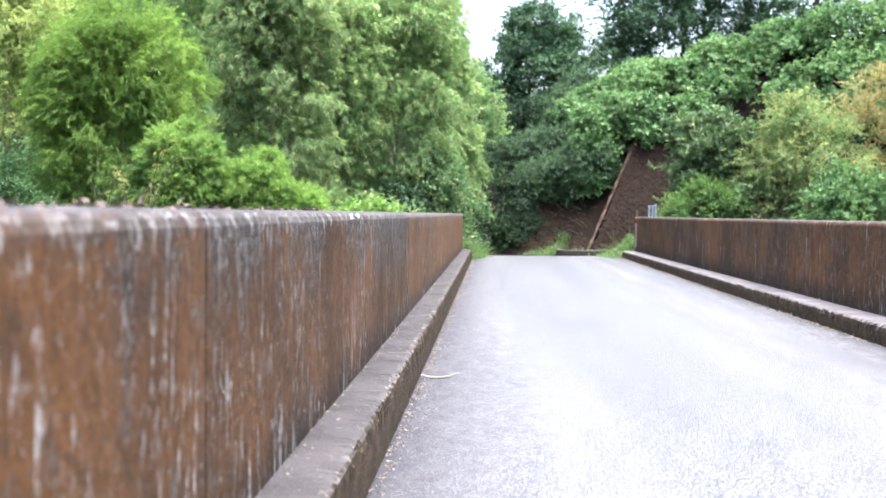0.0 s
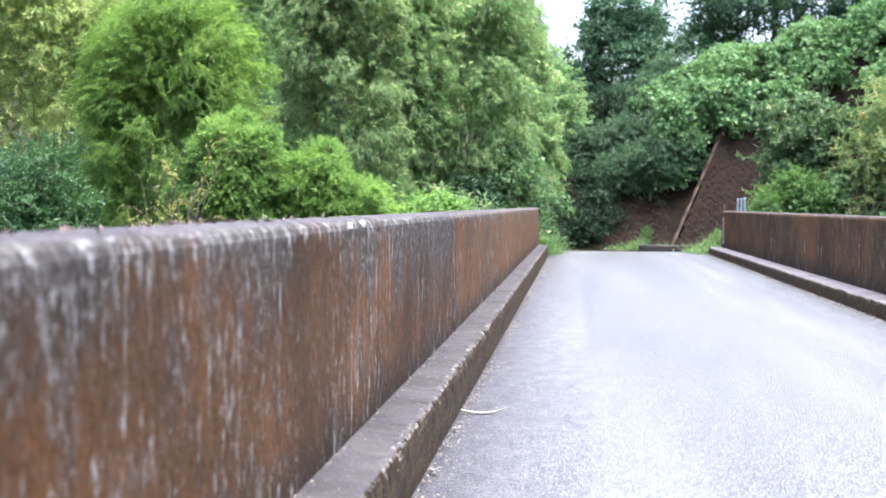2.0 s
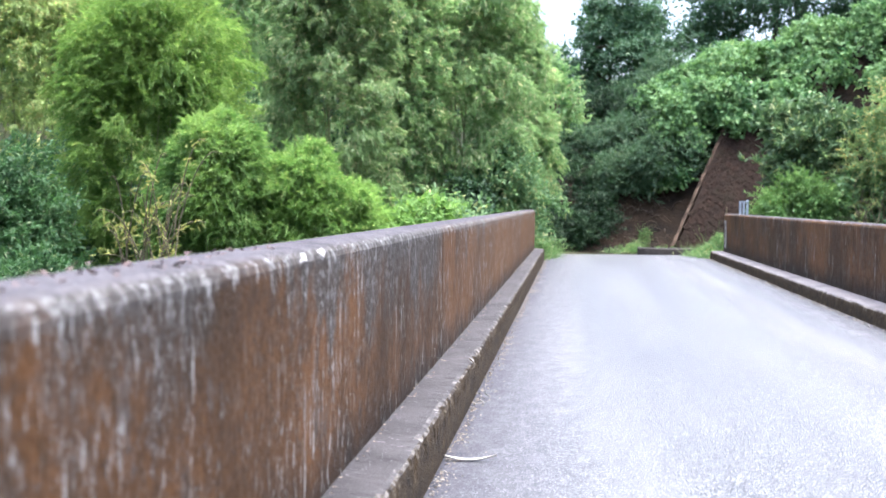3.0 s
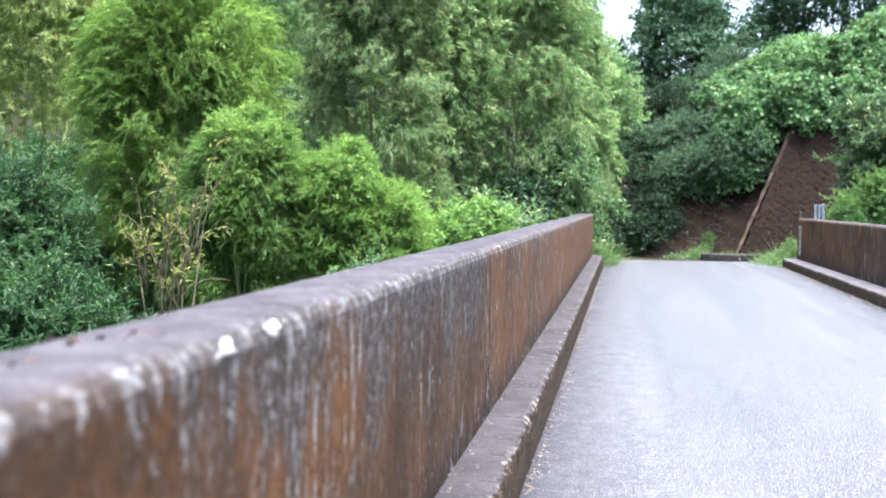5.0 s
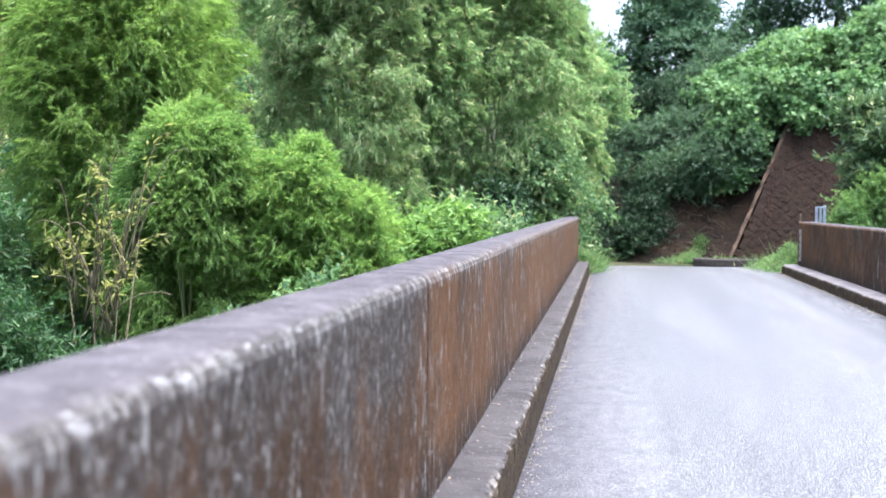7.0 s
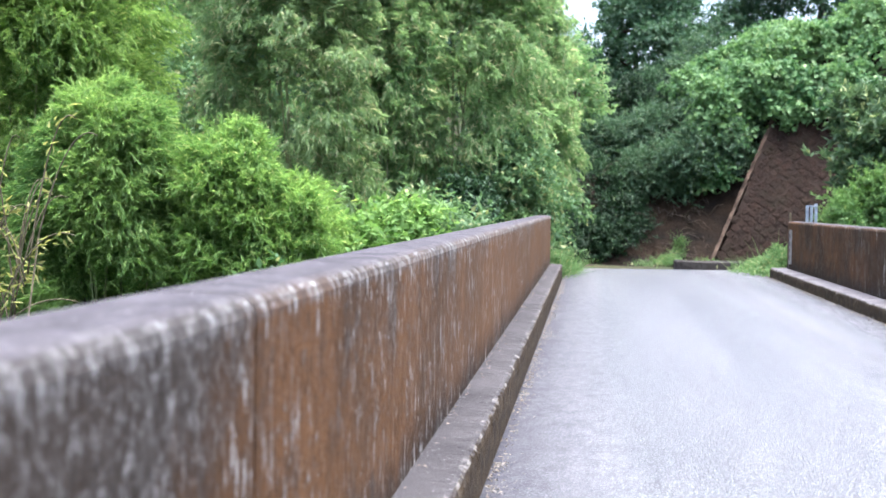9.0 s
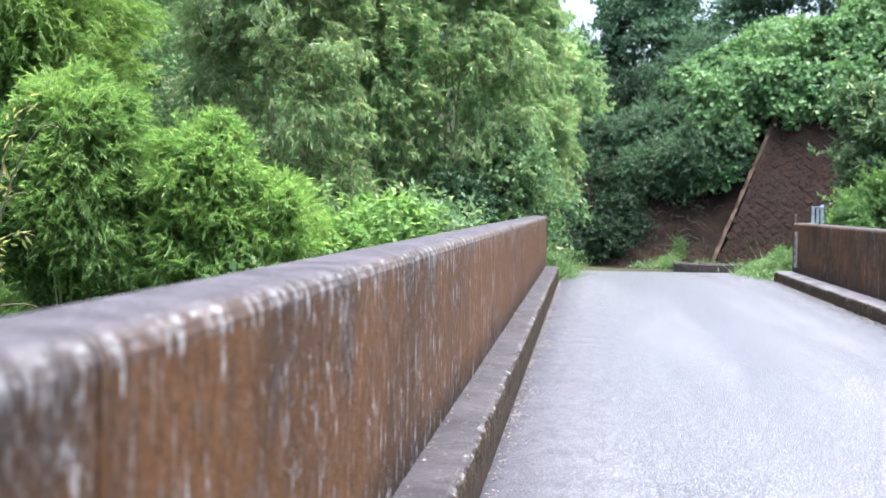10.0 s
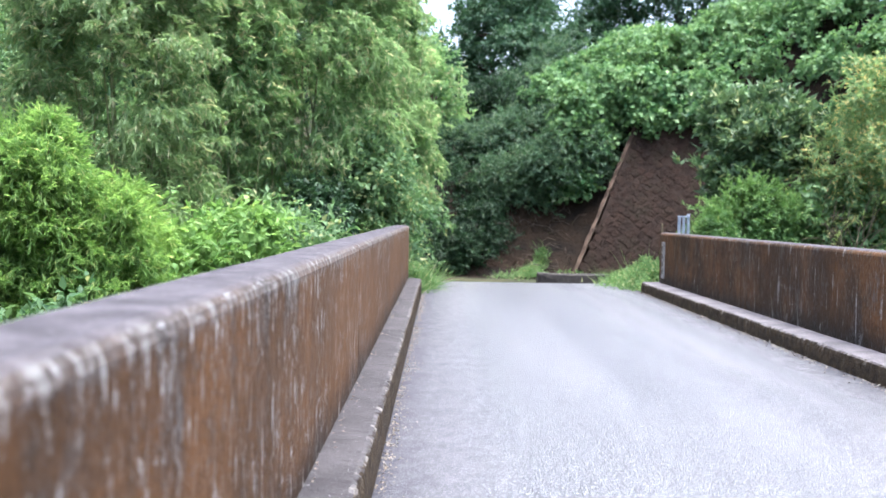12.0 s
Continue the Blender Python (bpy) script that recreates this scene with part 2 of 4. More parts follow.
def mottled(name, dark, light, scale, rough=0.9, bump=0.5, dist=0.02, metal=0.0):
    m, nt, b = material(name)
    n1 = grain(nt, stretched(nt, (scale, scale, scale)), 1.0, 6, 0.65)
    n2 = grain(nt, stretched(nt, (scale * 7, scale * 7, scale * 7)), 1.0, 4, 0.7)
    c = blend(nt, span(nt, n1, 0.35, 0.65), dark, light)
    c = blend(nt, span(nt, n2, 0.5, 0.75, 0.0, 0.5), c, dark)
    finish(nt, b, c, rough)
    b.inputs["Specular IOR Level"].default_value = 0.2 if rough > 0.8 else 0.5
    b.inputs["Metallic"].default_value = metal
    relief(nt, b, calc(nt, "ADD", n1, n2), bump, dist)
    return m


def stone_material():
    m, nt, b = material("masonry_stone")
    r = nd(nt, "ObjectInfo").outputs["Random"]
    n1 = grain(nt, stretched(nt, (6, 6, 6)), 1.0, 6, 0.7)
    c = blend(nt, r, (0.0135, 0.0076, 0.0052), (0.024, 0.0125, 0.0082))
    c = blend(nt, span(nt, n1, 0.42, 0.7, 0.0, 0.7), c, (0.018, 0.012, 0.009))
    c = blend(nt, span(nt, n1, 0.4, 0.3, 0.0, 0.7), c, (0.042, 0.024, 0.0155))
    n2 = grain(nt, stretched(nt, (30, 30, 22)), 1.0, 5, 0.75)
    c = blend(nt, span(nt, n2, 0.5, 0.62, 0.0, 0.75), c, (0.012, 0.008, 0.005))
    c = blend(nt, span(nt, n2, 0.4, 0.32, 0.0, 0.6), c, (0.09, 0.062, 0.042))
    n3 = grain(nt, stretched(nt, (3, 3, 0.8)), 1.0, 4, 0.6)
    c = blend(nt, span(nt, n3, 0.52, 0.66, 0.0, 0.6), c, (0.016, 0.013, 0.007))
    finish(nt, b, c, 0.92)
    b.inputs["Specular IOR Level"].default_value = 0.15
    relief(nt, b, calc(nt, "ADD", n1, n2), 0.9, 0.03)
    return m


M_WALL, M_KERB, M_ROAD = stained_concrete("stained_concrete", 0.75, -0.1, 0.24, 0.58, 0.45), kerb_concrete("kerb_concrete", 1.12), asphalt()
# paler top, its colour raised further to offset the shade of its parapet
M_KERB_FAR = kerb_concrete("brightened_kerb_concrete", 3.4)
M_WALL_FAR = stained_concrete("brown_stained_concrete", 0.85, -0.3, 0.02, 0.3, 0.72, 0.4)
M_SOIL = mottled("soil", (0.0055, 0.004, 0.0028), (0.025, 0.0148, 0.008), 1.6, 0.95, 0.8, 0.06)
M_GROUND = mottled("leaf_litter", (0.02, 0.03, 0.012), (0.06, 0.055, 0.028), 0.8, 0.95, 0.8, 0.06)
M_STONE = stone_material()
M_MORTAR = mottled("mortar", (0.01, 0.006, 0.004), (0.025, 0.0145, 0.0095), 5.0)
M_RIM = mottled("rim_concrete", (0.022, 0.014, 0.009), (0.105, 0.072, 0.052), 3.0)
M_BARK = mottled("bark", (0.045, 0.035, 0.026), (0.13, 0.105, 0.08), 9.0)
M_CULM = mottled("bamboo_culm", (0.1, 0.13, 0.045), (0.24, 0.25, 0.1), 5.0, 0.5, 0.1)
M_TWIG = mottled("dry_twig", (0.07, 0.06, 0.036), (0.19, 0.16, 0.1), 9.0)
M_JOINT = mottled("joint_filler", (0.016, 0.014, 0.012), (0.06, 0.054, 0.05), 12.0)
M_STEEL = mottled("galvanised_steel", (0.2, 0.24, 0.3), (0.42, 0.47, 0.54), 14.0, 0.45, 0.05, 0.002, 0.5)
M_PLAQUE = mottled("plaque_stone", (0.2, 0.19, 0.185), (0.34, 0.32, 0.31), 12.0, 0.7, 0.2, 0.003)
M_INK = mottled("plaque_letters", (0.03, 0.03, 0.03), (0.06, 0.06, 0.06), 12.0, 0.7, 0.1, 0.002)
M_CHIP = mottled("bare_concrete", (0.38, 0.36, 0.34), (0.6, 0.58, 0.56), 40.0, 0.9, 0.4, 0.003)
M_DRY = mottled("dry_leaf", (0.13, 0.1, 0.068), (0.36, 0.3, 0.22), 30.0, 0.8, 0.2, 0.003)
M_SCRAP = mottled("pale_scrap", (0.16, 0.14, 0.115), (0.36, 0.325, 0.275), 30.0, 0.8, 0.2, 0.003)
M_FLAKE = mottled("dry_flake", (0.07, 0.045, 0.04), (0.2, 0.14, 0.13), 30.0, 0.8, 0.2, 0.003)
M_HUSK = mottled("pale_husk", (0.55, 0.52, 0.45), (0.75, 0.72, 0.66), 20.0, 0.7, 0.2, 0.003)

L_BRIGHT = leaf_material("leaf_bright_bamboo", (0.085, 0.17, 0.042), (0.25, 0.375, 0.1), (0.33, 0.37, 0.13), 0.03, 0.55)
L_DOME = leaf_material("leaf_dome_bamboo", (0.08, 0.17, 0.05), (0.265, 0.4, 0.12), (0.38, 0.45, 0.19), 0.03, 0.55)
L_LIME = leaf_material("leaf_lime_bamboo", (0.085, 0.18, 0.05), (0.29, 0.44, 0.125), (0.4, 0.46, 0.18), 0.04, 0.55)
L_MID = leaf_material("leaf_mid_bamboo", (0.092, 0.19, 0.0753), (0.276, 0.41, 0.188), (0.34, 0.34, 0.202), 0.1, 0.55)
L_PALE = leaf_material("leaf_pale_bamboo", (0.115, 0.215, 0.09), (0.335, 0.465, 0.225), (0.46, 0.46, 0.28), 0.12, 0.6)
L_GREY = leaf_material("leaf_grey_bamboo", (0.1, 0.185, 0.08), (0.31, 0.415, 0.2), (0.42, 0.42, 0.25), 0.12, 0.55)
L_OLIVE = leaf_material("leaf_olive_bamboo", (0.16, 0.24, 0.08), (0.43, 0.53, 0.22), (0.5, 0.46, 0.21), 0.12)
L_BLUE = leaf_material("leaf_dark_shrub", (0.02, 0.058, 0.022), (0.075, 0.155, 0.058), (0.15, 0.2, 0.1), 0.05, 0.4)
# shade from the growth above is put into this darker leaf colour
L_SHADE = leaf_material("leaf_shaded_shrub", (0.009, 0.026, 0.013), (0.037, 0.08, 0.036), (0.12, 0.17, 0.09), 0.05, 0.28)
L_UNDER = leaf_material("leaf_undergrowth", (0.052, 0.12, 0.05), (0.175, 0.28, 0.12), (0.3, 0.33, 0.15), 0.08, 0.4)
L_BANK = leaf_material("leaf_bank_shrub", (0.024, 0.06, 0.034), (0.1, 0.175, 0.092), (0.17, 0.22, 0.13), 0.08, 0.35)
L_DARK = leaf_material("leaf_dark_tree", (0.028, 0.072, 0.038), (0.085, 0.165, 0.085), (0.12, 0.19, 0.1), 0.06, 0.35)
L_VINE = leaf_material("leaf_vine", (0.042, 0.115, 0.044), (0.195, 0.315, 0.13), (0.29, 0.38, 0.19), 0.02, 0.35, 0.55, 0.18)
L_FRESH = leaf_material("leaf_fresh_vine", (0.06, 0.145, 0.034), (0.23, 0.37, 0.112), (0.36, 0.44, 0.14), 0.03, 0.4, 0.55, 0.18)
L_FERN = leaf_material("leaf_fine_shrub", (0.045, 0.115, 0.034), (0.17, 0.29, 0.09), (0.25, 0.34, 0.12), 0.03, 0.4)
L_LOQUAT = leaf_material("leaf_stiff_shrub", (0.035, 0.08, 0.036), (0.14, 0.215, 0.1), (0.36, 0.4, 0.2), 0.08, 0.3, 0.42)
L_YELLOW = leaf_material("leaf_yellowing_shrub", (0.09, 0.175, 0.07), (0.29, 0.39, 0.18), (0.5, 0.4, 0.17), 0.16)
L_TAN = leaf_material("leaf_tan_shrub", (0.13, 0.17, 0.07), (0.34, 0.36, 0.18), (0.5, 0.34, 0.17), 0.35)
L_GOLD = leaf_material("leaf_golden", (0.19, 0.21, 0.07), (0.4, 0.39, 0.13), (0.345, 0.36, 0.125), 0.3)
L_GRASS = leaf_material("leaf_grass", (0.07, 0.15, 0.05), (0.215, 0.33, 0.14), (0.36, 0.38, 0.21), 0.08)


# ---- mesh helpers ----
def mesh_of(name, verts, faces, mats, smooth=False):
    me = bpy.data.meshes.new(name)
    me.from_pydata([tuple(v) for v in verts], [], [tuple(f) for f in faces])
    for mt in (mats if isinstance(mats, (list, tuple)) else [mats]):
        me.materials.append(mt)
    if smooth:
        me.polygons.foreach_set("use_smooth", [True] * len(me.polygons))
    me.update()
    return me


def hang(name, me, parent, label=""):
    """Links a mesh in world coordinates as a part under a thing at parent's place."""
    ob = new(name, me)
    ob.parent = parent
    root, off = parent, Vector((0, 0, 0))
    while root is not None:
        off += root.location
        root = root.parent
    ob.location = -off
    return tagged(ob, label) if label else ob


def part(name, bm, mt, parent, label="", smooth=False):
    me = bpy.data.meshes.new(name)
    bm.to_mesh(me)
    bm.free()
    me.materials.append(mt)
    if smooth:
        me.polygons.foreach_set("use_smooth", [True] * len(me.polygons))
    return hang(name, me, parent, label)


def thing(name, place, label, category, group="", kind=""):
    e = new(name)
    e.location = place
    e.empty_display_size = 0.1
    return tagged(e, label, category, group, kind)


def box(bm, lo, hi, bevel=0.0, turn=None):
    r = bmesh.ops.create_cube(bm, size=1.0)
    vs = r["verts"]
    for v in vs:
        v.co = Vector([lo[i] + (v.co[i] + 0.5) * (hi[i] - lo[i]) for i in range(3)])
    if bevel:
        es = list({e for v in vs for e in v.link_edges})
        bmesh.ops.bevel(bm, geom=es, offset=bevel, segments=2, affect="EDGES", profile=0.6)
    return vs


def tube(points, r0, r1, sides=6):
    """Verts and faces of a tapered tube along points."""
    pts = [Vector(p) for p in points]
    vs, fs = [], []
    for i, p in enumerate(pts):
        d = (pts[min(i + 1, len(pts) - 1)] - pts[max(i - 1, 0)]).normalized()
        a = d.cross(Vector((0.3, 1, 0.2))).normalized()
        b = d.cross(a)
        r = r0 + (r1 - r0) * i / (len(pts) - 1)
        vs += [p + r * (math.cos(k * math.tau / sides) * a + math.sin(k * math.tau / sides) * b) for k in range(sides)]
    for i in range(len(pts) - 1):
        for k in range(sides):
            fs.append((i * sides + k, i * sides + (k + 1) % sides, (i + 1) * sides + (k + 1) % sides, (i + 1) * sides + k))
    fs.append(tuple(range(sides))[::-1])
    fs.append(tuple(range((len(pts) - 1) * sides, len(pts) * sides)))
    return vs, fs


def joined(pieces):
    vs, fs = [], []
    for v, f in pieces:
        n = len(vs)
        vs += list(v)
        fs += [tuple(n + k for k in face) for face in f]
    return vs, fs


def smooth_step(a, b, v):
    t = np.clip((v - a) / (b - a), 0, 1)
    return t * t * (3 - 2 * t)


def extrude(name, profile, ys, mt, wobble=0.0, closed=True, seed=0, chip=()):
    """A bar of the given (x, z) outline along y, its surface roughened."""
    vs, fs, n = [], [], len(profile)
    for n_y, y in enumerate(ys):
        end_y = n_y in (0, len(ys) - 1)
        for n_x, (x, z) in enumerate(profile):
            p = Vector((x, y, z))
            k = noise.noise(Vector((x * 9 + seed, y * 7, z * 9))) * 0.6 + noise.noise(Vector((x * 30, y * 24, z * 30 + seed))) * 0.4
            q = noise.noise(Vector((x * 9, y * 8 + 31, z * 9 + seed)))
            if n_x in chip:
                # broken edge
                bite = max(0.0, noise.noise(Vector((y * 11, seed, n_x * 0.3))) - 0.1) * 0.014 + max(0.0, noise.noise(Vector((y * 37, seed + 4, n_x * 0.6)))) * 0.012
                p += Vector((math.copysign(bite, profile[0][0] - x), 0, -bite * 0.8))
            vs.append(p + Vector((k * wobble, 0.007 * noise.noise(Vector((x * 20, y + seed, z * 16))) if end_y else 0, q * wobble)))
    for j in range(len(ys) - 1):
        for i in range(n if closed else n - 1):
            fs.append((j * n + i, j * n + (i + 1) % n, (j + 1) * n + (i + 1) % n, (j + 1) * n + i))
    if closed:
        fs.append(tuple(range(n)))
        fs.append(tuple(range((len(ys) - 1) * n, len(ys) * n))[::-1])
    return mesh_of(name, vs, fs, mt)


# ---- ground ----
def toe(x):
    """Where the foot of the far bank runs."""
    return 28.2 + 3.0 * smooth_step(-0.5, -5, x) - 0.95 * np.clip(x - 7.2, 0, 14)


def height(x, y):
    x, y = np.asarray(x, float), np.asarray(y, float)
    base = -3.2 + 3.1 * np.maximum(smooth_step(19.0, 21.2, y), smooth_step(-12.0, -15.0, y))
    base = base + 2.2 * smooth_step(4.2, 6.5, x) * (1 - smooth_step(19.0, 21.2, y))
    base = base - 1.2 * smooth_step(-1.2, -4, x) * smooth_step(17, 20, y) * (1 - smooth_step(24, 33, y))
    s = np.maximum(y - toe(x), 0)
    up = np.where(s < 2.6, 1.22 * s, 3.17 + 1.0 * (s - 2.6))
    ridge = np.interp(x, (-6, -2, 0.5, 2.0, 3.3, 5.0, 7.0, 10.0, 16.0), (1.5, 1.2, 1.8, 2.7, 3.7, 4.5, 5.2, 5.8, 6.5))
    up = np.minimum(up, ridge + 0.05 * s)
    up = up + 11.0 * smooth_step(37, 44, y) * smooth_step(-2.5, -6, x)
    ripple = 0.12 * np.sin(1.7 * x + 0.6 * y) * np.sin(1.3 * y - 0.5 * x) + 0.06 * np.sin(4.1 * x) * np.sin(3.7 * y + 1)
    away = smooth_step(1.0, 3.0, np.abs(x - 1.75) - 1.0) * 0.8 + 0.2
    road_bed = (np.abs(x - 1.75) < 2.6) & (y < 27.5)
    return base + up + np.where(road_bed, 0, ripple * away) - 0.05


gx = np.concatenate([-np.geomspace(600, 17, 14), np.arange(-16, 18.01, 0.4), np.geomspace(20, 600, 14)])
gy = np.concatenate([-np.geomspace(600, 17, 12), np.arange(-16, 46.01, 0.4), np.geomspace(48, 700, 16)])
GX, GY = np.meshgrid(gx, gy)
GZ = height(GX, GY)
nxg = len(gx)
ground_me = mesh_of("ground", np.stack([GX.ravel(), GY.ravel(), GZ.ravel()], 1),
                    [(j * nxg + i, j * nxg + i + 1, (j + 1) * nxg + i + 1, (j + 1) * nxg + i)
                     for j in range(len(gy) - 1) for i in range(nxg - 1)], [M_GROUND, M_SOIL], True)
cx = np.array([p.center for p in ground_me.polygons])
bare = (cx[:, 1] > toe(cx[:, 0]) - 0.8) & (cx[:, 0] > -0.2) & (cx[:, 1] < 40)
ground_me.polygons.foreach_set("material_index", bare.astype(int))
tagged(new("ground", ground_me), "leaf-littered valley floor and bare brown earth bank", "ground", kind="structure")

# ---- road: a narrow asphalt lane with slight crossfall, dipping after the bridge ----
rx = np.linspace(0.10, 3.40, 12)
ry = np.concatenate([np.arange(-14, 23.6, 0.5), np.arange(23.6, 28.01, 0.25)])


CROSSFALL = 0.018


def road_z(x, y):
    lift = CROSSFALL * (x - 0.165) * (1 - 0.7 * float(smooth_step(19.5, 23.0, y)))
    return lift - 0.03 * float(smooth_step(20.0, 24.0, y)) - 0.055 * max(0.0, y - 23.9) ** 1.4


def road_x(x, y):
    return x + (x - 1.75) * 0.9 * float(smooth_step(20.6, 26.5, y))


road_me = mesh_of("road", [(road_x(x, y), y, road_z(x, y)) for y in ry for x in rx],
                  [(j * 12 + i, j * 12 + i + 1, (j + 1) * 12 + i + 1, (j + 1) * 12 + i) for j in range(len(ry) - 1) for i in range(11)], M_ROAD, True)
tagged(new("road", road_me), "worn pale grey asphalt lane across the bridge", "road", kind="structure")
deck = bmesh.new()
box(deck, (-0.3, -14, -0.75), (3.85, 20.9, -0.06), 0.03)
deck_ob = tagged(new("bridge_deck"), "grey concrete bridge deck under the asphalt", "bridge", kind="structure")
part("slab", deck, M_KERB, deck_ob)

# ---- parapets and kerbs ----
JOINTS = (-13.9, -8.0, -2.05, 4.0, 10.0, 15.95)


def parapet(name, face_x, back_x, top, foot, end, mt, label):
    """A parapet of cast panels with open joints between them."""
    s = 1 if back_x < face_x else -1
    th = abs(face_x - back_x)
    root = thing(name, (face_x, 0, foot), label, "parapet", kind="structure")
    zs = np.linspace(foot - 0.05, top - 0.035, 10)
    outline = [(0.0, z) for z in zs] + [(-0.006, top - 0.018), (-0.017, top - 0.007), (-0.034, top), (-0.09, top + 0.002), (-th + 0.09, top + 0.002),
               (-th + 0.025, top), (-th + 0.006, top - 0.012), (-th, top - 0.04), (-th, foot - 0.3), (0.0, foot - 0.3)]
    outline = [(face_x + s * dx, z) for dx, z in outline]
    edges = list(JOINTS) + [end]
    for k in range(len(edges) - 1):
        a, b = edges[k] + 0.005, edges[k + 1] - (0.005 if k < len(edges) - 2 else 0)
        ys = np.linspace(a, b, max(3, int((b - a) / 0.035)))
        hang("wall_panel", extrude("wall_panel", outline, ys, mt, 0.0009, True, k * 3.1), root)
        if k:
            bm = bmesh.new()
            box(bm, (min(face_x - s * 0.007, back_x + s * 0.01), edges[k] - 0.016, foot - 0.05), (max(face_x - s * 0.007, back_x + s * 0.01), edges[k] + 0.016, top - 0.02))
            part("joint_filler", bm, M_JOINT, root)
    return root


def kerb(name, wall_x, road_edge, top, end, label, mt):
    s = 1 if road_edge > wall_x else -1
    w = abs(road_edge - wall_x)
    root = thing(name, (wall_x, 0, 0), label, "kerb", kind="structure")
    outline = [(-0.1, top), (0.0, top), (w * 0.4, top - 0.002), (w - 0.03, top - 0.004), (w - 0.012, top - 0.01), (w - 0.004, top - 0.022), (w, top - 0.05),
               (w - 0.002, top * 0.5), (w - 0.008, -0.1), (-0.1, -0.1)]
    outline = [(wall_x + s * dx, z) for dx, z in outline]
    edges = list(JOINTS) + [end]
    for k in range(len(edges) - 1):
        ys = np.linspace(edges[k] + 0.003, edges[k + 1] - 0.003, int((edges[k + 1] - edges[k]) / 0.02))
        hang("kerb_length", extrude("kerb_length", outline, ys, mt, 0.0018, True, k * 5.7, (3, 4, 5, 6)), root)
    return root


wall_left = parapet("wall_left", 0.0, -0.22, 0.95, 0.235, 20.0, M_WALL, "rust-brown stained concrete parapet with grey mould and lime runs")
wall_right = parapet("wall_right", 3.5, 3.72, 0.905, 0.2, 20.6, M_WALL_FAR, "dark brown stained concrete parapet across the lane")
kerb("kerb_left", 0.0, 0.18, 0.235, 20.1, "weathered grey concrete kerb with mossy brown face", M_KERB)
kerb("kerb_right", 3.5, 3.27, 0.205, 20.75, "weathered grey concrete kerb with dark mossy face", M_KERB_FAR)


# ---- foliage ----
def unit(a):
    return a / np.maximum(np.linalg.norm(a, axis=-1, keepdims=True), 1e-9)


def leaves_mesh(name, base, way, facing, length, width, mt, bend=0.25, rng=None, across=False):
    """Many small folded leaves: a kite of two triangles each, creased along the midrib."""
    n = len(base)
    way = unit(way)
    side = unit(np.cross(way, facing))
    nor = np.cross(side, way)
    L = (length * rng.uniform(0.6, 1.25, n))[:, None]
    W = (width * rng.uniform(0.7, 1.2, n))[:, None]
    mid = base + way * L * 0.42
    tip = base + way * L - nor * L * bend
    v = np.stack([base, mid + side * W * 0.5 + nor * W * 0.18, tip, mid - side * W * 0.5 + nor * W * 0.18], 1).reshape(-1, 3)
    k = np.arange(n)[:, None] * 4
    # blades fold across their width, leaves along the midrib
    halves = ([[0, 1, 3]], [[1, 2, 3]]) if across else ([[0, 1, 2]], [[0, 2, 3]])
    tri = np.concatenate([k + np.array(halves[0]), k + np.array(halves[1])], 1).reshape(-1)
    me = bpy.data.meshes.new(name)
    me.vertices.add(n * 4)
    me.vertices.foreach_set("co", v.ravel().astype(np.float32))
    me.loops.add(n * 6)
    me.loops.foreach_set("vertex_index", tri.astype(np.int32))
    me.polygons.add(n * 2)
    me.polygons.foreach_set("loop_start", np.arange(0, n * 6, 3, dtype=np.int32))
    me.polygons.foreach_set("loop_total", np.full(n * 2, 3, dtype=np.int32))
    me.materials.append(mt)
    me.update()
    me.validate()
    return me


def shell_points(rng, lumps, n, depth=0.35, up=0.15, clump=6, spread=0.13):
    """Points near the skin of a union of ellipsoids (x, y, z, rx, ry, rz) with outward ways; few deep inside."""
    lumps = np.array(lumps, float)
    size = (lumps[:, 3] * lumps[:, 4] + lumps[:, 4] * lumps[:, 5] + lumps[:, 3] * lumps[:, 5])
    out_p, out_n, got = [], [], 0
    while got < n:
        k = rng.choice(len(lumps), n, p=size / size.sum())
        d = unit(rng.normal(size=(n, 3)) + np.array([0, 0, up]))
        r = 1.0 + 0.12 * rng.normal(size=n) - depth * rng.random(n) ** 1.6
        p = lumps[k, :3] + d * lumps[k, 3:] * r[:, None]
        q = (p[:, None] - lumps[None, :, :3]) / lumps[None, :, 3:]
        inside = (np.linalg.norm(q, axis=2) < 0.62).any(1)
        keep = ~inside | (rng.random(n) < 0.12)
        out_p.append(p[keep])
        out_n.append(unit(d / lumps[k, 3:])[keep])
        got += keep.sum()
    p, d = np.concatenate(out_p)[:n], np.concatenate(out_n)[:n]
    lead = np.arange(n) - np.arange(n) % clump
    q = p[lead] + rng.normal(size=p.shape) * np.array([spread, spread, spread * 0.7])
    return np.where((np.arange(n) % clump == 0)[:, None], p, q), unit(d[lead] + 0.25 * rng.normal(size=d.shape))


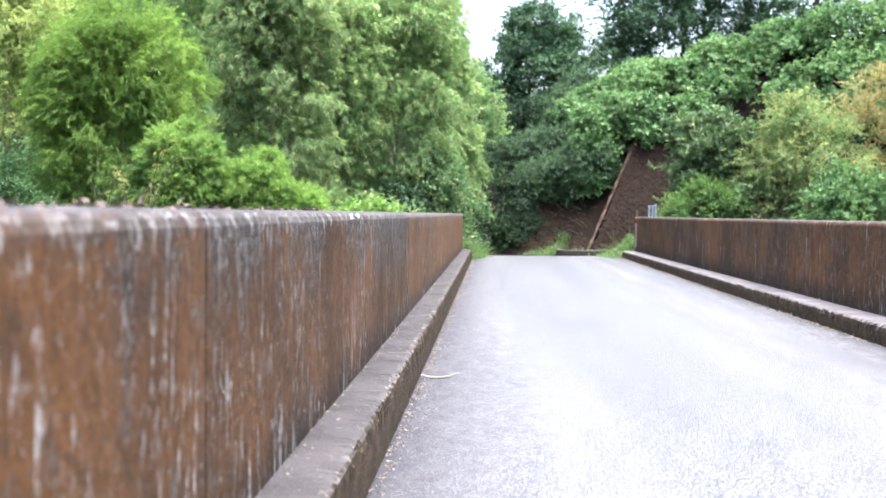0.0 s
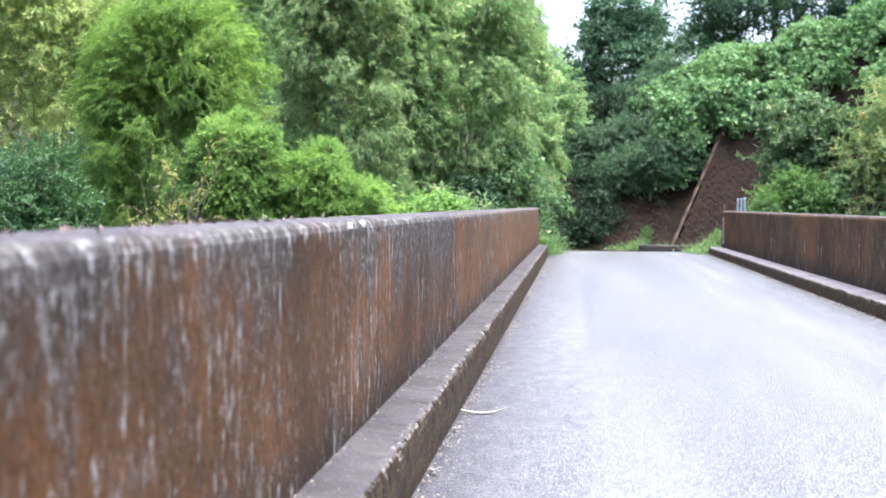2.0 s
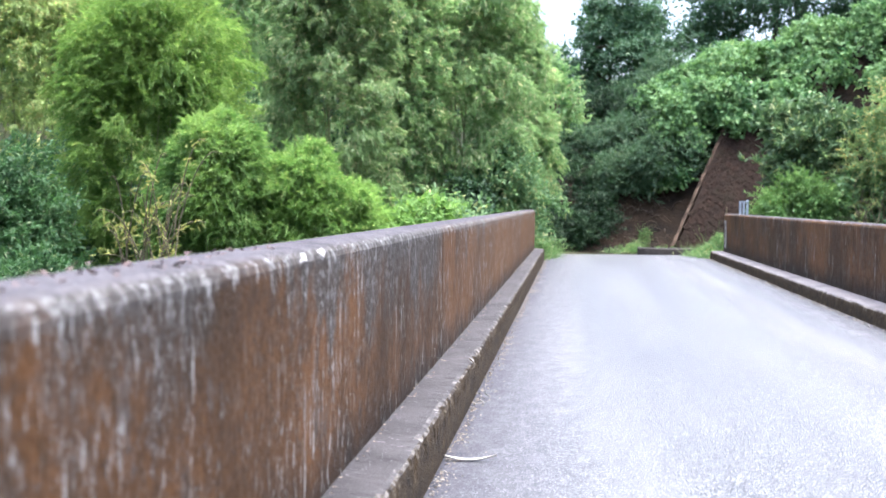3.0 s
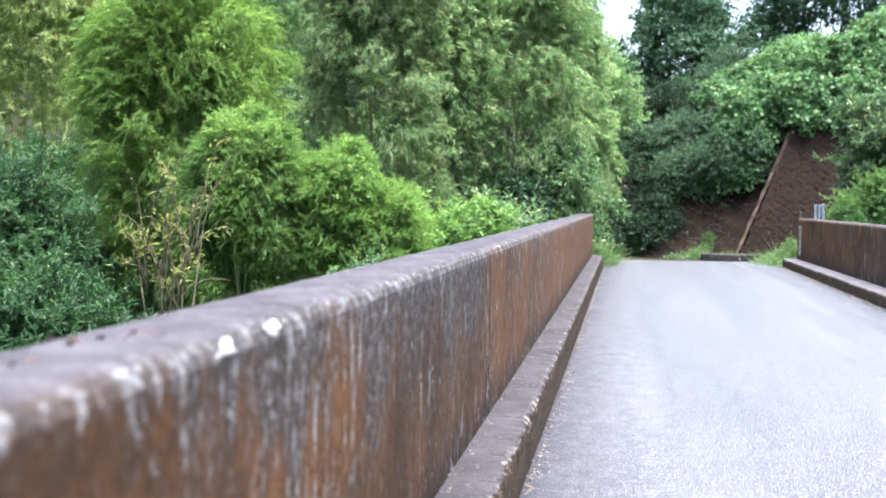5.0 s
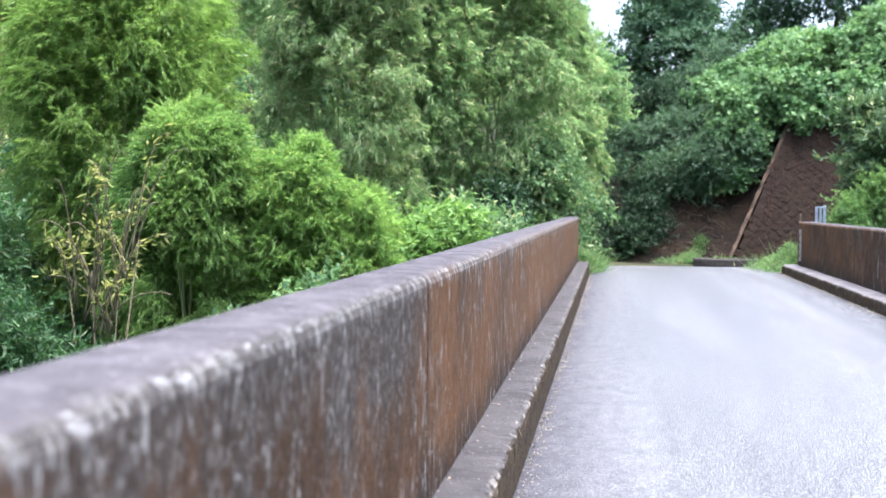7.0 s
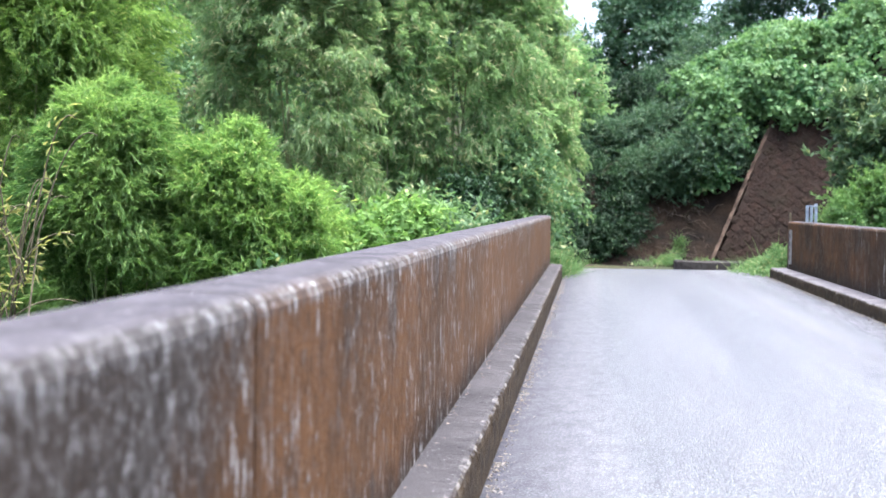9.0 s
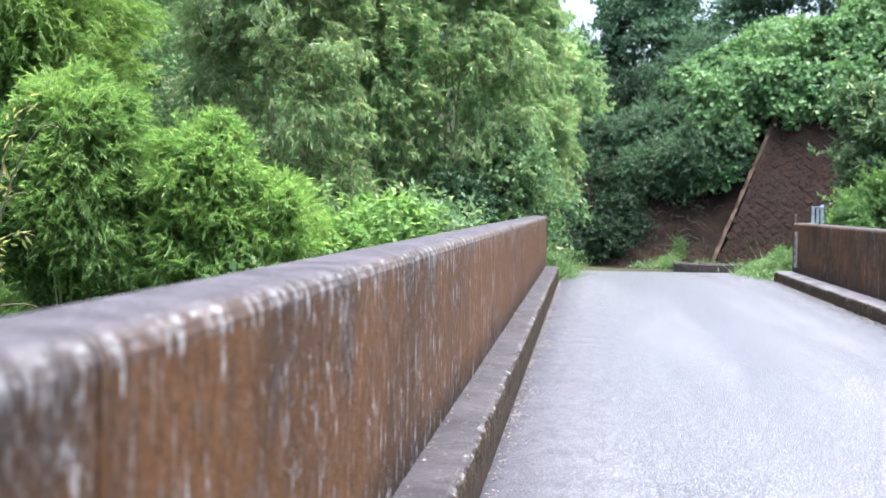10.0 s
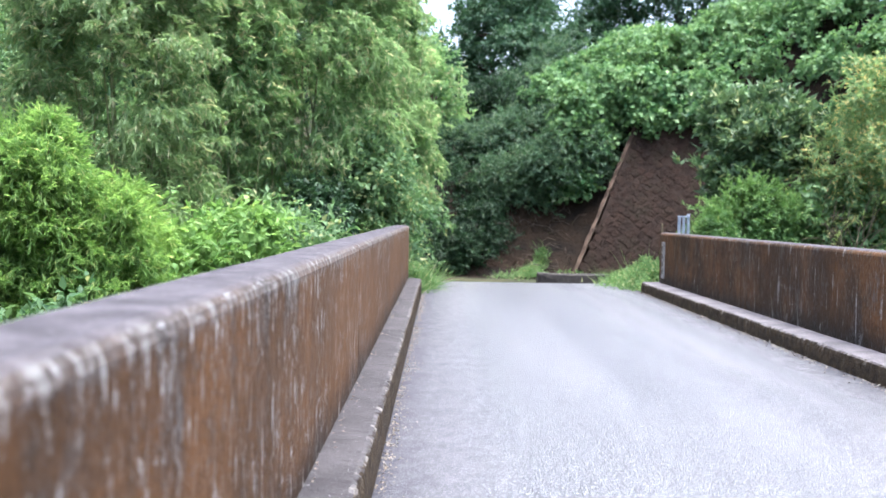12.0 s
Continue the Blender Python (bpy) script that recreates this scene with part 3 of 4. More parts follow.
def lumpy(rng, centre, radii, count, size=0.45, overhang=0.0):
    """A crown as one core and many smaller lumps over it, so that its outline is uneven; overhang draws the lower half in."""
    c, r = np.array(centre, float), np.array(radii, float)
    out = [(*c, *(r * 0.76))] if not overhang else [(*(c + r * (0, 0, 0.3)), *(r * (0.74, 0.74, 0.5))), (*(c - r * (0, 0, 0.25)), *(r * (0.74 - overhang, 0.74 - overhang, 0.6)))]
    lump = 0.8 * r.min() + 0.2 * r.mean()
    for _ in range(count):
        d = unit(rng.normal(size=3) + np.array([0, 0, 0.25]))
        s = size * rng.uniform(0.55, 1.15)
        reach = r * rng.uniform(0.6, 0.92) * np.array([1 - overhang * (d[2] < 0), 1 - overhang * (d[2] < 0), 1.0])
        out.append((*(c + d * reach), *(lump * s * np.array([1.0, 1.0, rng.uniform(0.7, 1.2)]))))
    return out


STYLES = {
    # sprays' length, leaves a spray, leaf length, width, droop, splay, how far leaves face outwards, bend
    "bamboo": (0.2, 11, 0.135, 0.025, 0.7, 0.6, 0.6, 0.25),
    "fine_bamboo": (0.24, 13, 0.09, 0.0125, 0.6, 0.38, 0.4, 0.25),
    "feathery": (0.2, 15, 0.066, 0.0105, 0.5, 0.34, 0.3, 0.2),
    "broad": (0.22, 7, 0.10, 0.052, 0.3, 0.9, 0.8, 0.15),
    "pinnate": (0.34, 18, 0.075, 0.024, 0.25, 0.6, 0.9, 0.1),
    "vine": (0.22, 3, 0.17, 0.15, 0.45, 1.0, 1.3, 0.2),
    "stiff": (0.14, 9, 0.17, 0.058, -0.25, 0.9, 0.5, 0.1),
    "needle": (0.30, 16, 0.07, 0.014, 0.5, 0.5, 0.4, 0.2),
}


def foliage(name, rng, lumps, sprays, style, mt, depth=0.35, scale=1.0):
    p, nrm = shell_points(rng, lumps, sprays, depth, spread=(0.2 if style == "fine_bamboo" else 0.13) * scale)
    return spray_leaves(name, rng, p, nrm, style, mt, scale)


def spray_leaves(name, rng, p, nrm, style, mt, scale=1.0):
    """Leafy sprays at the points p, each growing along its way nrm and drooping."""
    ln, k, L, W, droop, splay, face, bend = STYLES[style]
    ln, L, W, sprays = ln * scale, L * scale, W * scale, len(p)
    tw = unit(nrm * 0.9 + rng.normal(size=p.shape) * (0.25 if style in ("feathery", "fine_bamboo") else 0.42) + np.array([0, 0, 0.15 - droop * 0.45]))
    s = np.tile(np.linspace(0.15, 1, k), (sprays, 1)) + rng.normal(size=(sprays, k)) * 0.04
    base = (p - tw * ln * 0.5)[:, None] + tw[:, None] * (s * ln)[..., None]
    base[..., 2] -= droop * 0.35 * ln * s ** 2
    way = tw[:, None] * 0.75 + rng.normal(size=base.shape) * splay * 0.62
    way[..., 2] -= droop * 0.55
    up = nrm[:, None] * face + np.array([0, 0, 0.55]) + rng.normal(size=base.shape) * 0.45
    return leaves_mesh(name, base.reshape(-1, 3), way.reshape(-1, 3), up.reshape(-1, 3), L, W, mt, bend, rng)


def stems(rng, foot, spread, top, count, r0, lean=0.3, limbs=5, mt=None, parent=None, name="culm"):
    """Stems that rise from the foot into the crown, each with thin limbs, each a part."""
    for _ in range(count):
        a, b = np.array(foot) + rng.normal(size=3) * (spread * 0.35, spread * 0.35, 0), np.array(top) + rng.normal(size=3) * (spread, spread, 0.12)
        mid = (a + b) / 2 + rng.normal(size=3) * lean * 0.5
        pts = [(1 - t) ** 2 * a + 2 * t * (1 - t) * mid + t * t * b for t in np.linspace(0, 1, 9)]
        pieces = [tube(pts, r0, r0 * 0.3)]
        for j in range(limbs):
            q = pts[rng.integers(3, 9)]
            d = unit(rng.normal(size=3) + np.array([0, 0, 0.6]))
            pieces.append(tube([q, q + d * spread * 0.5, q + d * spread * 0.9 + np.array([0, 0, 0.1])], r0 * 0.4, r0 * 0.12, 5))
        vs, fs = joined(pieces)
        hang(name, mesh_of(name, vs, fs, mt, True), parent)


def plant(name, label, category, seed, centre, radii, lumps, sprays, style, mt, depth=0.35, scale=1.0, size=0.45,
          stem=3, r0=0.014, stem_mt=None, stem_name="stem", group="", foot=None, overhang=0.0):
    rng = np.random.default_rng(seed)
    foot = foot or (centre[0], centre[1])
    z0 = float(height(foot[0], foot[1])) - 0.06
    root = thing(name, (foot[0], foot[1], z0), label, category, group)
    stems(rng, (foot[0], foot[1], z0), min(radii[0], radii[1]) * 0.45, (centre[0], centre[1], centre[2] + radii[2] * 0.35), stem, r0, 0.3, 5, stem_mt or M_BARK, root, stem_name)
    hang("crown", foliage("crown", rng, lumpy(rng, centre, radii, lumps, size, overhang), sprays, style, mt, depth, scale), root)
    return root


def bamboo(label, seed, centre, radii, canes, sprays, style, mt, plume=0.35, scale=1.0, low=-0.35, start=0.5, shown=10):
    """A clump of canes that rise together and arch outwards, each ending in a drooping leafy plume."""
    rng = np.random.default_rng(seed)
    c, r = np.array(centre, float), np.array(radii, float)
    z0 = float(height(c[0], c[1])) - 0.06
    root = thing("bamboo_clump", (c[0], c[1], z0), label, "bamboo", "bamboo beside the bridge")
    P, N = [], []
    for i in range(canes):
        d = unit(rng.normal(size=3) + np.array([0, -0.15, 0.45]))
        while d[2] < low:
            d = unit(rng.normal(size=3) + np.array([0, -0.15, 0.45]))
        full = np.sign(d) * np.abs(d) ** 0.78
        tip = c + full * r * (1 - 0.4 * rng.random() ** 2.5)
        foot = np.array([c[0], c[1], z0]) + np.append(rng.normal(size=2) * 0.18 * r[:2], 0)
        bow = c + d * r * np.array([0.62, 0.62, 0.0])
        bow[2] = tip[2] + (0.3 + 0.5 * (1 - d[2])) * 0.45 * r[2] * rng.uniform(0.5, 1.1)
        t = np.linspace(0, 1, 13)[:, None]
        line = (1 - t) ** 2 * foot + 2 * t * (1 - t) * bow + t * t * tip
        if i < shown:
            vs, fs = tube(line, 0.02, 0.004, 5)
            hang("culm", mesh_of("culm", vs, fs, M_CULM, True), root)
        n = int(sprays / canes * rng.uniform(0.6, 1.4))
        u = (start + (1 - start) * rng.random(n) ** 0.75)[:, None]
        on = (1 - u) ** 2 * foot + 2 * u * (1 - u) * bow + u * u * tip
        along = unit(2 * (1 - u) * (bow - foot) + 2 * u * (tip - bow))
        side = unit(rng.normal(size=(n, 3)) * np.array([1, 1, 0.5]))
        out = side * (plume * (1.25 - 0.75 * u) * np.sqrt(rng.random(n))[:, None])
        out[:, 2] -= 0.35 * np.linalg.norm(out, axis=1)
        P.append(on + out)
        N.append(unit(side * 0.45 + along + 0.45 * unit(on - c)))
    P, N = np.concatenate(P), np.concatenate(N)
    hang("crown", spray_leaves("crown", rng, P, N, style, mt, scale), root)
    return root


# bamboo in front of the wood, beside the bridge
bamboo("tall bright green bamboo clump with feathery drooping leaves", 11, (-5.2, 14.3, 1.68), (1.36, 1.1, 2.6), 260, 12500, "fine_bamboo", L_BRIGHT, 0.45, 0.95, -0.6, 0.55)
bamboo("low dome of fresh light green bamboo", 12, (-3.93, 13.0, 0.4), (0.72, 0.6, 1.85), 280, 11500, "feathery", L_DOME, 0.27, 1.1, -0.6, 0.62)
bamboo("low light green bamboo shoulder beside the taller dome", 62, (-4.45, 13.1, 0.2), (0.42, 0.4, 1.3), 110, 3600, "feathery", L_DOME, 0.24, 1.1, -0.6, 0.62)
bamboo("low bright yellowish green bamboo bush", 13, (-2.78, 13.1, 0.2), (0.5, 0.55, 1.66), 200, 6400, "feathery", L_LIME, 0.26, 1.1, -0.6, 0.62)
bamboo("low bright yellowish green bamboo bush beside the vines", 63, (-2.2, 13.2, 0.0), (0.42, 0.5, 1.38), 140, 4400, "feathery", L_LIME, 0.26, 1.1, -0.6, 0.62)
bamboo("olive green bamboo clump with yellowing leaves", 14, (-9.4, 19.0, 2.6), (2.4, 1.6, 3.8), 140, 6600, "bamboo", L_OLIVE, 0.7)
bamboo("tall greyish green bamboo with pale leaf sprays", 15, (-3.4, 18.0, 2.7), (1.15, 1.2, 3.8), 130, 7000, "bamboo", L_GREY, 0.55, 0.9, -0.7)
bamboo("tall arching pale green bamboo at the wood's edge", 16, (-1.64, 21.3, 2.7), (1.7, 1.5, 4.1), 190, 9400, "bamboo", L_PALE, 0.58, 0.92, -0.7)
bamboo("pale green bamboo between the tall clumps", 64, (-2.55, 19.7, 2.3), (0.95, 1.0, 3.7), 110, 5000, "bamboo", L_PALE, 0.55, 0.9, -0.7)
bamboo("pale green bamboo drooping towards the lane", 17, (-0.85, 27.6, 2.6), (1.2, 1.4, 3.1), 110, 5200, "bamboo", L_PALE, 0.55, 1.0, -0.7)
bamboo("dense mid green bamboo deep in the wood", 18, (-8.0, 26.0, 3.4), (3.0, 2.0, 5.2), 130, 5600, "bamboo", L_MID, 0.8, 1.1, -0.6)
bamboo("dense olive bamboo deep in the wood", 19, (-13.5, 25.0, 4.0), (3.6, 2.2, 5.6), 120, 4600, "bamboo", L_OLIVE, 0.8, 1.1, -0.5)
plant("shrub", "leafy green undergrowth at the wood's edge", "shrub", 20, (-1.6, 23.0, 0.7), (1.5, 1.1, 1.4), 22, 2600, "broad", L_UNDER, group="undergrowth")
plant("shrub", "leafy green undergrowth at the wood's edge", "shrub", 21, (-0.8, 25.6, 0.9), (0.9, 1.2, 1.6), 20, 2200, "broad", L_UNDER, group="undergrowth")
plant("shrub", "broad-leaved green bush at the end of the parapet", "shrub", 68, (-0.52, 20.6, 1.2), (0.46, 0.5, 0.95), 26, 2000, "broad", L_UNDER, group="undergrowth")
# added bush, its dark leaves stand in for the shaded gap here
plant("shrub", "dark bush standing in for the shaded gap under the pale bamboo", "shrub", 69, (-1.2, 19.4, 0.75), (0.36, 0.4, 0.72), 22, 1300, "broad", L_SHADE, group="undergrowth")
plant("shrub", "dark green undergrowth under the bamboo", "shrub", 22, (-4.6, 20.6, 0.3), (2.2, 1.2, 2.0), 22, 2600, "broad", L_UNDER, group="undergrowth")
plant("vine_thicket", "fresh green broad-leaved vines heaped beside the parapet", "vine", 23, (-1.5, 14.1, -0.1), (0.77, 1.0, 1.32), 30, 4600, "broad", L_FRESH, scale=0.95, stem=2, r0=0.012)
plant("shrub", "dark bluish green shrub below the parapet", "shrub", 24, (-6.65, 12.5, 0.1), (1.15, 1.0, 1.55), 40, 3000, "pinnate", L_BLUE, scale=1.2, size=0.36, group="undergrowth")
plant("shrub", "dark bluish green shrub low in the valley", "shrub", 25, (-5.4, 11.0, -0.75), (0.85, 0.9, 1.05), 34, 2400, "pinnate", L_BLUE, scale=1.2, size=0.36, group="undergrowth")
plant("shrub", "dark green undergrowth behind the tall bamboo", "shrub", 67, (-6.5, 21.8, 1.6), (1.7, 1.0, 2.4), 34, 3200, "broad", L_UNDER, group="undergrowth")
plant("shrub", "dark green undergrowth under the bamboo", "shrub", 26, (-7.4, 15.4, -0.4), (2.0, 1.2, 1.6), 20, 2400, "broad", L_DARK, group="undergrowth")
# added to fill a pale gap and stand in for the bamboo's shade
plant("shrub", "dark green undergrowth added as shade under the olive bamboo", "shrub", 65, (-8.0, 16.0, 0.4), (2.0, 0.9, 1.7), 30, 2600, "broad", L_DARK, group="undergrowth")
plant("bamboo_clump", "shaded mid green bamboo behind the low domes", "bamboo", 28, (-3.6, 18.2, -0.2), (1.6, 1.0, 1.6), 24, 2400, "fine_bamboo", L_MID, group="bamboo beside the bridge", stem=5, r0=0.022, stem_mt=M_CULM, stem_name="culm")
plant("shrub", "shaded leafy undergrowth at the foot of the bamboo", "shrub", 30, (-2.5, 12.2, -0.45), (0.9, 0.5, 0.85), 20, 1700, "broad", L_UNDER, group="undergrowth")
plant("shrub", "leafy green undergrowth beside the parapet", "shrub", 29, (-1.5, 17.6, 0.0), (1.0, 1.5, 1.1), 20, 2000, "broad", L_UNDER, group="undergrowth")
plant("shrub", "dark green undergrowth below the parapet", "shrub", 27, (-3.3, 11.6, -1.3), (1.3, 1.2, 0.9), 20, 2200, "broad", L_BLUE, group="undergrowth")

# trees beyond the lane
TREE = dict(stem=2, r0=0.13, stem_name="trunk")
plant("tree", "dark vine-clad tree above the bend", "tree", 31, (2.3, 41.0, 5.6), (2.2, 2.0, 2.9), 52, 5600, "broad", L_DARK, group="dark trees", scale=1.5, size=0.32, **TREE)
plant("tree", "dark broad-leaved tree on the bank", "tree", 32, (7.3, 43.0, 8.7), (3.5, 2.2, 3.7), 60, 6600, "broad", L_DARK, group="dark trees", scale=1.5, size=0.32, **TREE)
plant("tree", "dark broad-leaved tree on the bank", "tree", 33, (12.5, 42.5, 9.4), (3.6, 2.2, 3.6), 36, 4600, "broad", L_DARK, group="dark trees", scale=1.5, size=0.32, **TREE)
plant("tree", "slender mid green tree beside the bend", "tree", 34, (-0.35, 32.0, 3.0), (1.2, 1.3, 2.5), 26, 2600, "broad", L_MID, group="dark trees", scale=1.2, size=0.38, **TREE)
plant("tree", "tall dark tree behind the bamboo", "tree", 35, (-5.6, 33.0, 5.6), (3.8, 2.2, 6.4), 40, 6000, "broad", L_DARK, group="dark trees", scale=1.6, size=0.4, **TREE)
plant("tree", "tall dark tree behind the bamboo", "tree", 36, (-14.5, 34.0, 7.0), (5.0, 2.5, 6.5), 30, 4200, "broad", L_DARK, group="dark trees", scale=1.6, size=0.4, **TREE)

# the overgrown bank
for seed, c, r, n in ((41, (3.3, 30.6, 2.7), (0.9, 0.8, 1.1), 2000), (42, (2.3, 30.9, 2.3), (1.0, 0.9, 1.2), 2200), (43, (1.2, 31.3, 1.9), (1.1, 0.9, 1.3), 2200),
                      (44, (0.1, 31.6, 1.5), (1.0, 0.9, 1.4), 2000), (45, (1.9, 33.4, 3.4), (1.3, 1.0, 1.3), 1800), (46, (0.6, 34.0, 2.8), (1.2, 1.0, 1.5), 1800), (47, (3.2, 33.5, 4.0), (1.2, 1.0, 1.1), 1800),
                      (48, (0.2, 29.9, 0.8), (0.8, 0.7, 0.8), 1500), (49, (1.1, 30.0, 1.25), (0.75, 0.6, 0.7), 1300), (38, (2.1, 29.6, 1.75), (0.7, 0.6, 0.6), 1300), (39, (-0.7, 29.2, 0.6), (0.7, 0.8, 0.9), 1400), (37, (0.3, 28.7, 0.3), (0.6, 0.5, 0.6), 1200),
                      (59, (0.9, 28.5, 0.25), (0.5, 0.4, 0.45), 900), (60, (-0.2, 28.0, 0.3), (0.55, 0.5, 0.6), 1000), (56, (1.2, 29.0, 0.7), (0.55, 0.45, 0.5), 1000), (57, (2.7, 29.5, 2.1), (0.55, 0.5, 0.6), 1100), (58, (3.4, 29.55, 2.35), (0.36, 0.35, 0.75), 1100)):
    # low and hind shrubs take the leaf colour with shade painted in
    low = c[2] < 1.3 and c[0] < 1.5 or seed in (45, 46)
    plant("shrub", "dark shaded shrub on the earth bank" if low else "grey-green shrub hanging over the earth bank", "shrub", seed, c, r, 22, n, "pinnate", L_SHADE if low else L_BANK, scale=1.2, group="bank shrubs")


def vine_blanket():
    """A blanket of big vine leaves draped over the bank, in humps with ragged hanging edges."""
    rng = np.random.default_rng(50)
    lumps = []
    for i in range(190):
        x = rng.uniform(2.6, 14.0)
        s = rng.uniform(2.1, 6.5)
        y = float(toe(x)) + s
        if 4.3 < x < 7.2 and s < 2.75:
            continue
        if 7.0 < x < 8.5 and 2.3 < s < 3.6:
            continue
        r = rng.uniform(0.4, 0.8)
        lumps.append((x, y, float(height(x, y)) + 0.1 + rng.uniform(0, 0.45), r, r, r * 0.7))
    for i in range(46):
        x = rng.uniform(3.1, 6.4)
        drop = float(smooth_step(3.95, 3.35, x))
        lumps.append((x, 30.2 - 0.7 * drop, 3.75 - rng.uniform(0.1, 1.6) * drop + rng.uniform(-0.1, 0.25), 0.32, 0.32, 0.4))
    for i in range(26):
        x = rng.uniform(2.9, 3.75)
        z = rng.uniform(1.65, 3.1)
        lumps.append((x + 0.22 * (z - 2.2), 29.3 + 0.25 * (z - 2.2), z, 0.2, 0.18, 0.26))
    for i in range(44):
        x = rng.uniform(4.35, 8.0)
        lumps.append((x, 29.75 + rng.uniform(-0.1, 0.3), 3.2 + rng.uniform(-0.12, 0.45) + 0.1 * math.sin(x * 5), 0.26, 0.26, 0.22))
    root = thing("vine_blanket", (6.0, 30.0, 2.4), "lush broad-leaved vines blanketing the bank", "vine")
    hang("leaves", foliage("leaves", rng, lumps, 36000, "vine", L_VINE, 0.3, 0.7), root)
    for i in range(40):
        x = rng.uniform(3.4, 12.0)
        y = float(toe(x)) + 2.2
        z = float(height(x, y)) + 0.2
        vs, fs = tube([(x, y + 0.6, z + 0.8), (x, y, z + 0.2), (x + rng.normal() * 0.2, y - 0.4, z - rng.uniform(-0.3, 0.3))], 0.012, 0.005, 5)
        hang("vine_stem", mesh_of("vine_stem", vs, fs, M_BARK, True), root)


vine_blanket()
plant("shrub", "stiff-leaved grey-green shrub with pale new leaves", "shrub", 51, (5.4, 22.5, 2.4), (0.9, 0.7, 0.52), 22, 1500, "stiff", L_LOQUAT, group="bank shrubs", size=0.5)
plant("shrub", "small stiff-leaved grey-green shrub under the larger one", "shrub", 66, (5.0, 22.3, 1.72), (0.55, 0.45, 0.36), 20, 700, "stiff", L_LOQUAT, group="bank shrubs", size=0.5)
plant("shrub", "fine-leaved bright green shrub behind the parapet", "shrub", 52, (4.9, 21.3, 0.86), (0.85, 0.5, 0.78), 24, 2000, "pinnate", L_FERN, group="bank shrubs")
plant("shrub", "yellowing feathery shrub behind the parapet", "shrub", 53, (7.3, 21.5, 2.0), (1.25, 0.9, 1.45), 44, 2300, "pinnate", L_YELLOW, size=0.4, group="bank shrubs")
plant("shrub", "tall feathery shrub with tan and green sprays", "shrub", 61, (9.3, 22.0, 2.7), (1.2, 0.9, 2.0), 40, 1700, "pinnate", L_TAN, size=0.34, group="bank shrubs")
plant("shrub", "mid green shrub behind the parapet", "shrub", 54, (7.2, 18.6, 0.6), (1.0, 0.8, 1.1), 20, 1600, "broad", L_VINE, group="bank shrubs")
plant("shrub", "green undergrowth behind the parapet", "shrub", 55, (6.3, 21.6, 0.9), (1.1, 0.6, 0.85), 20, 1600, "broad", L_UNDER, group="bank shrubs")


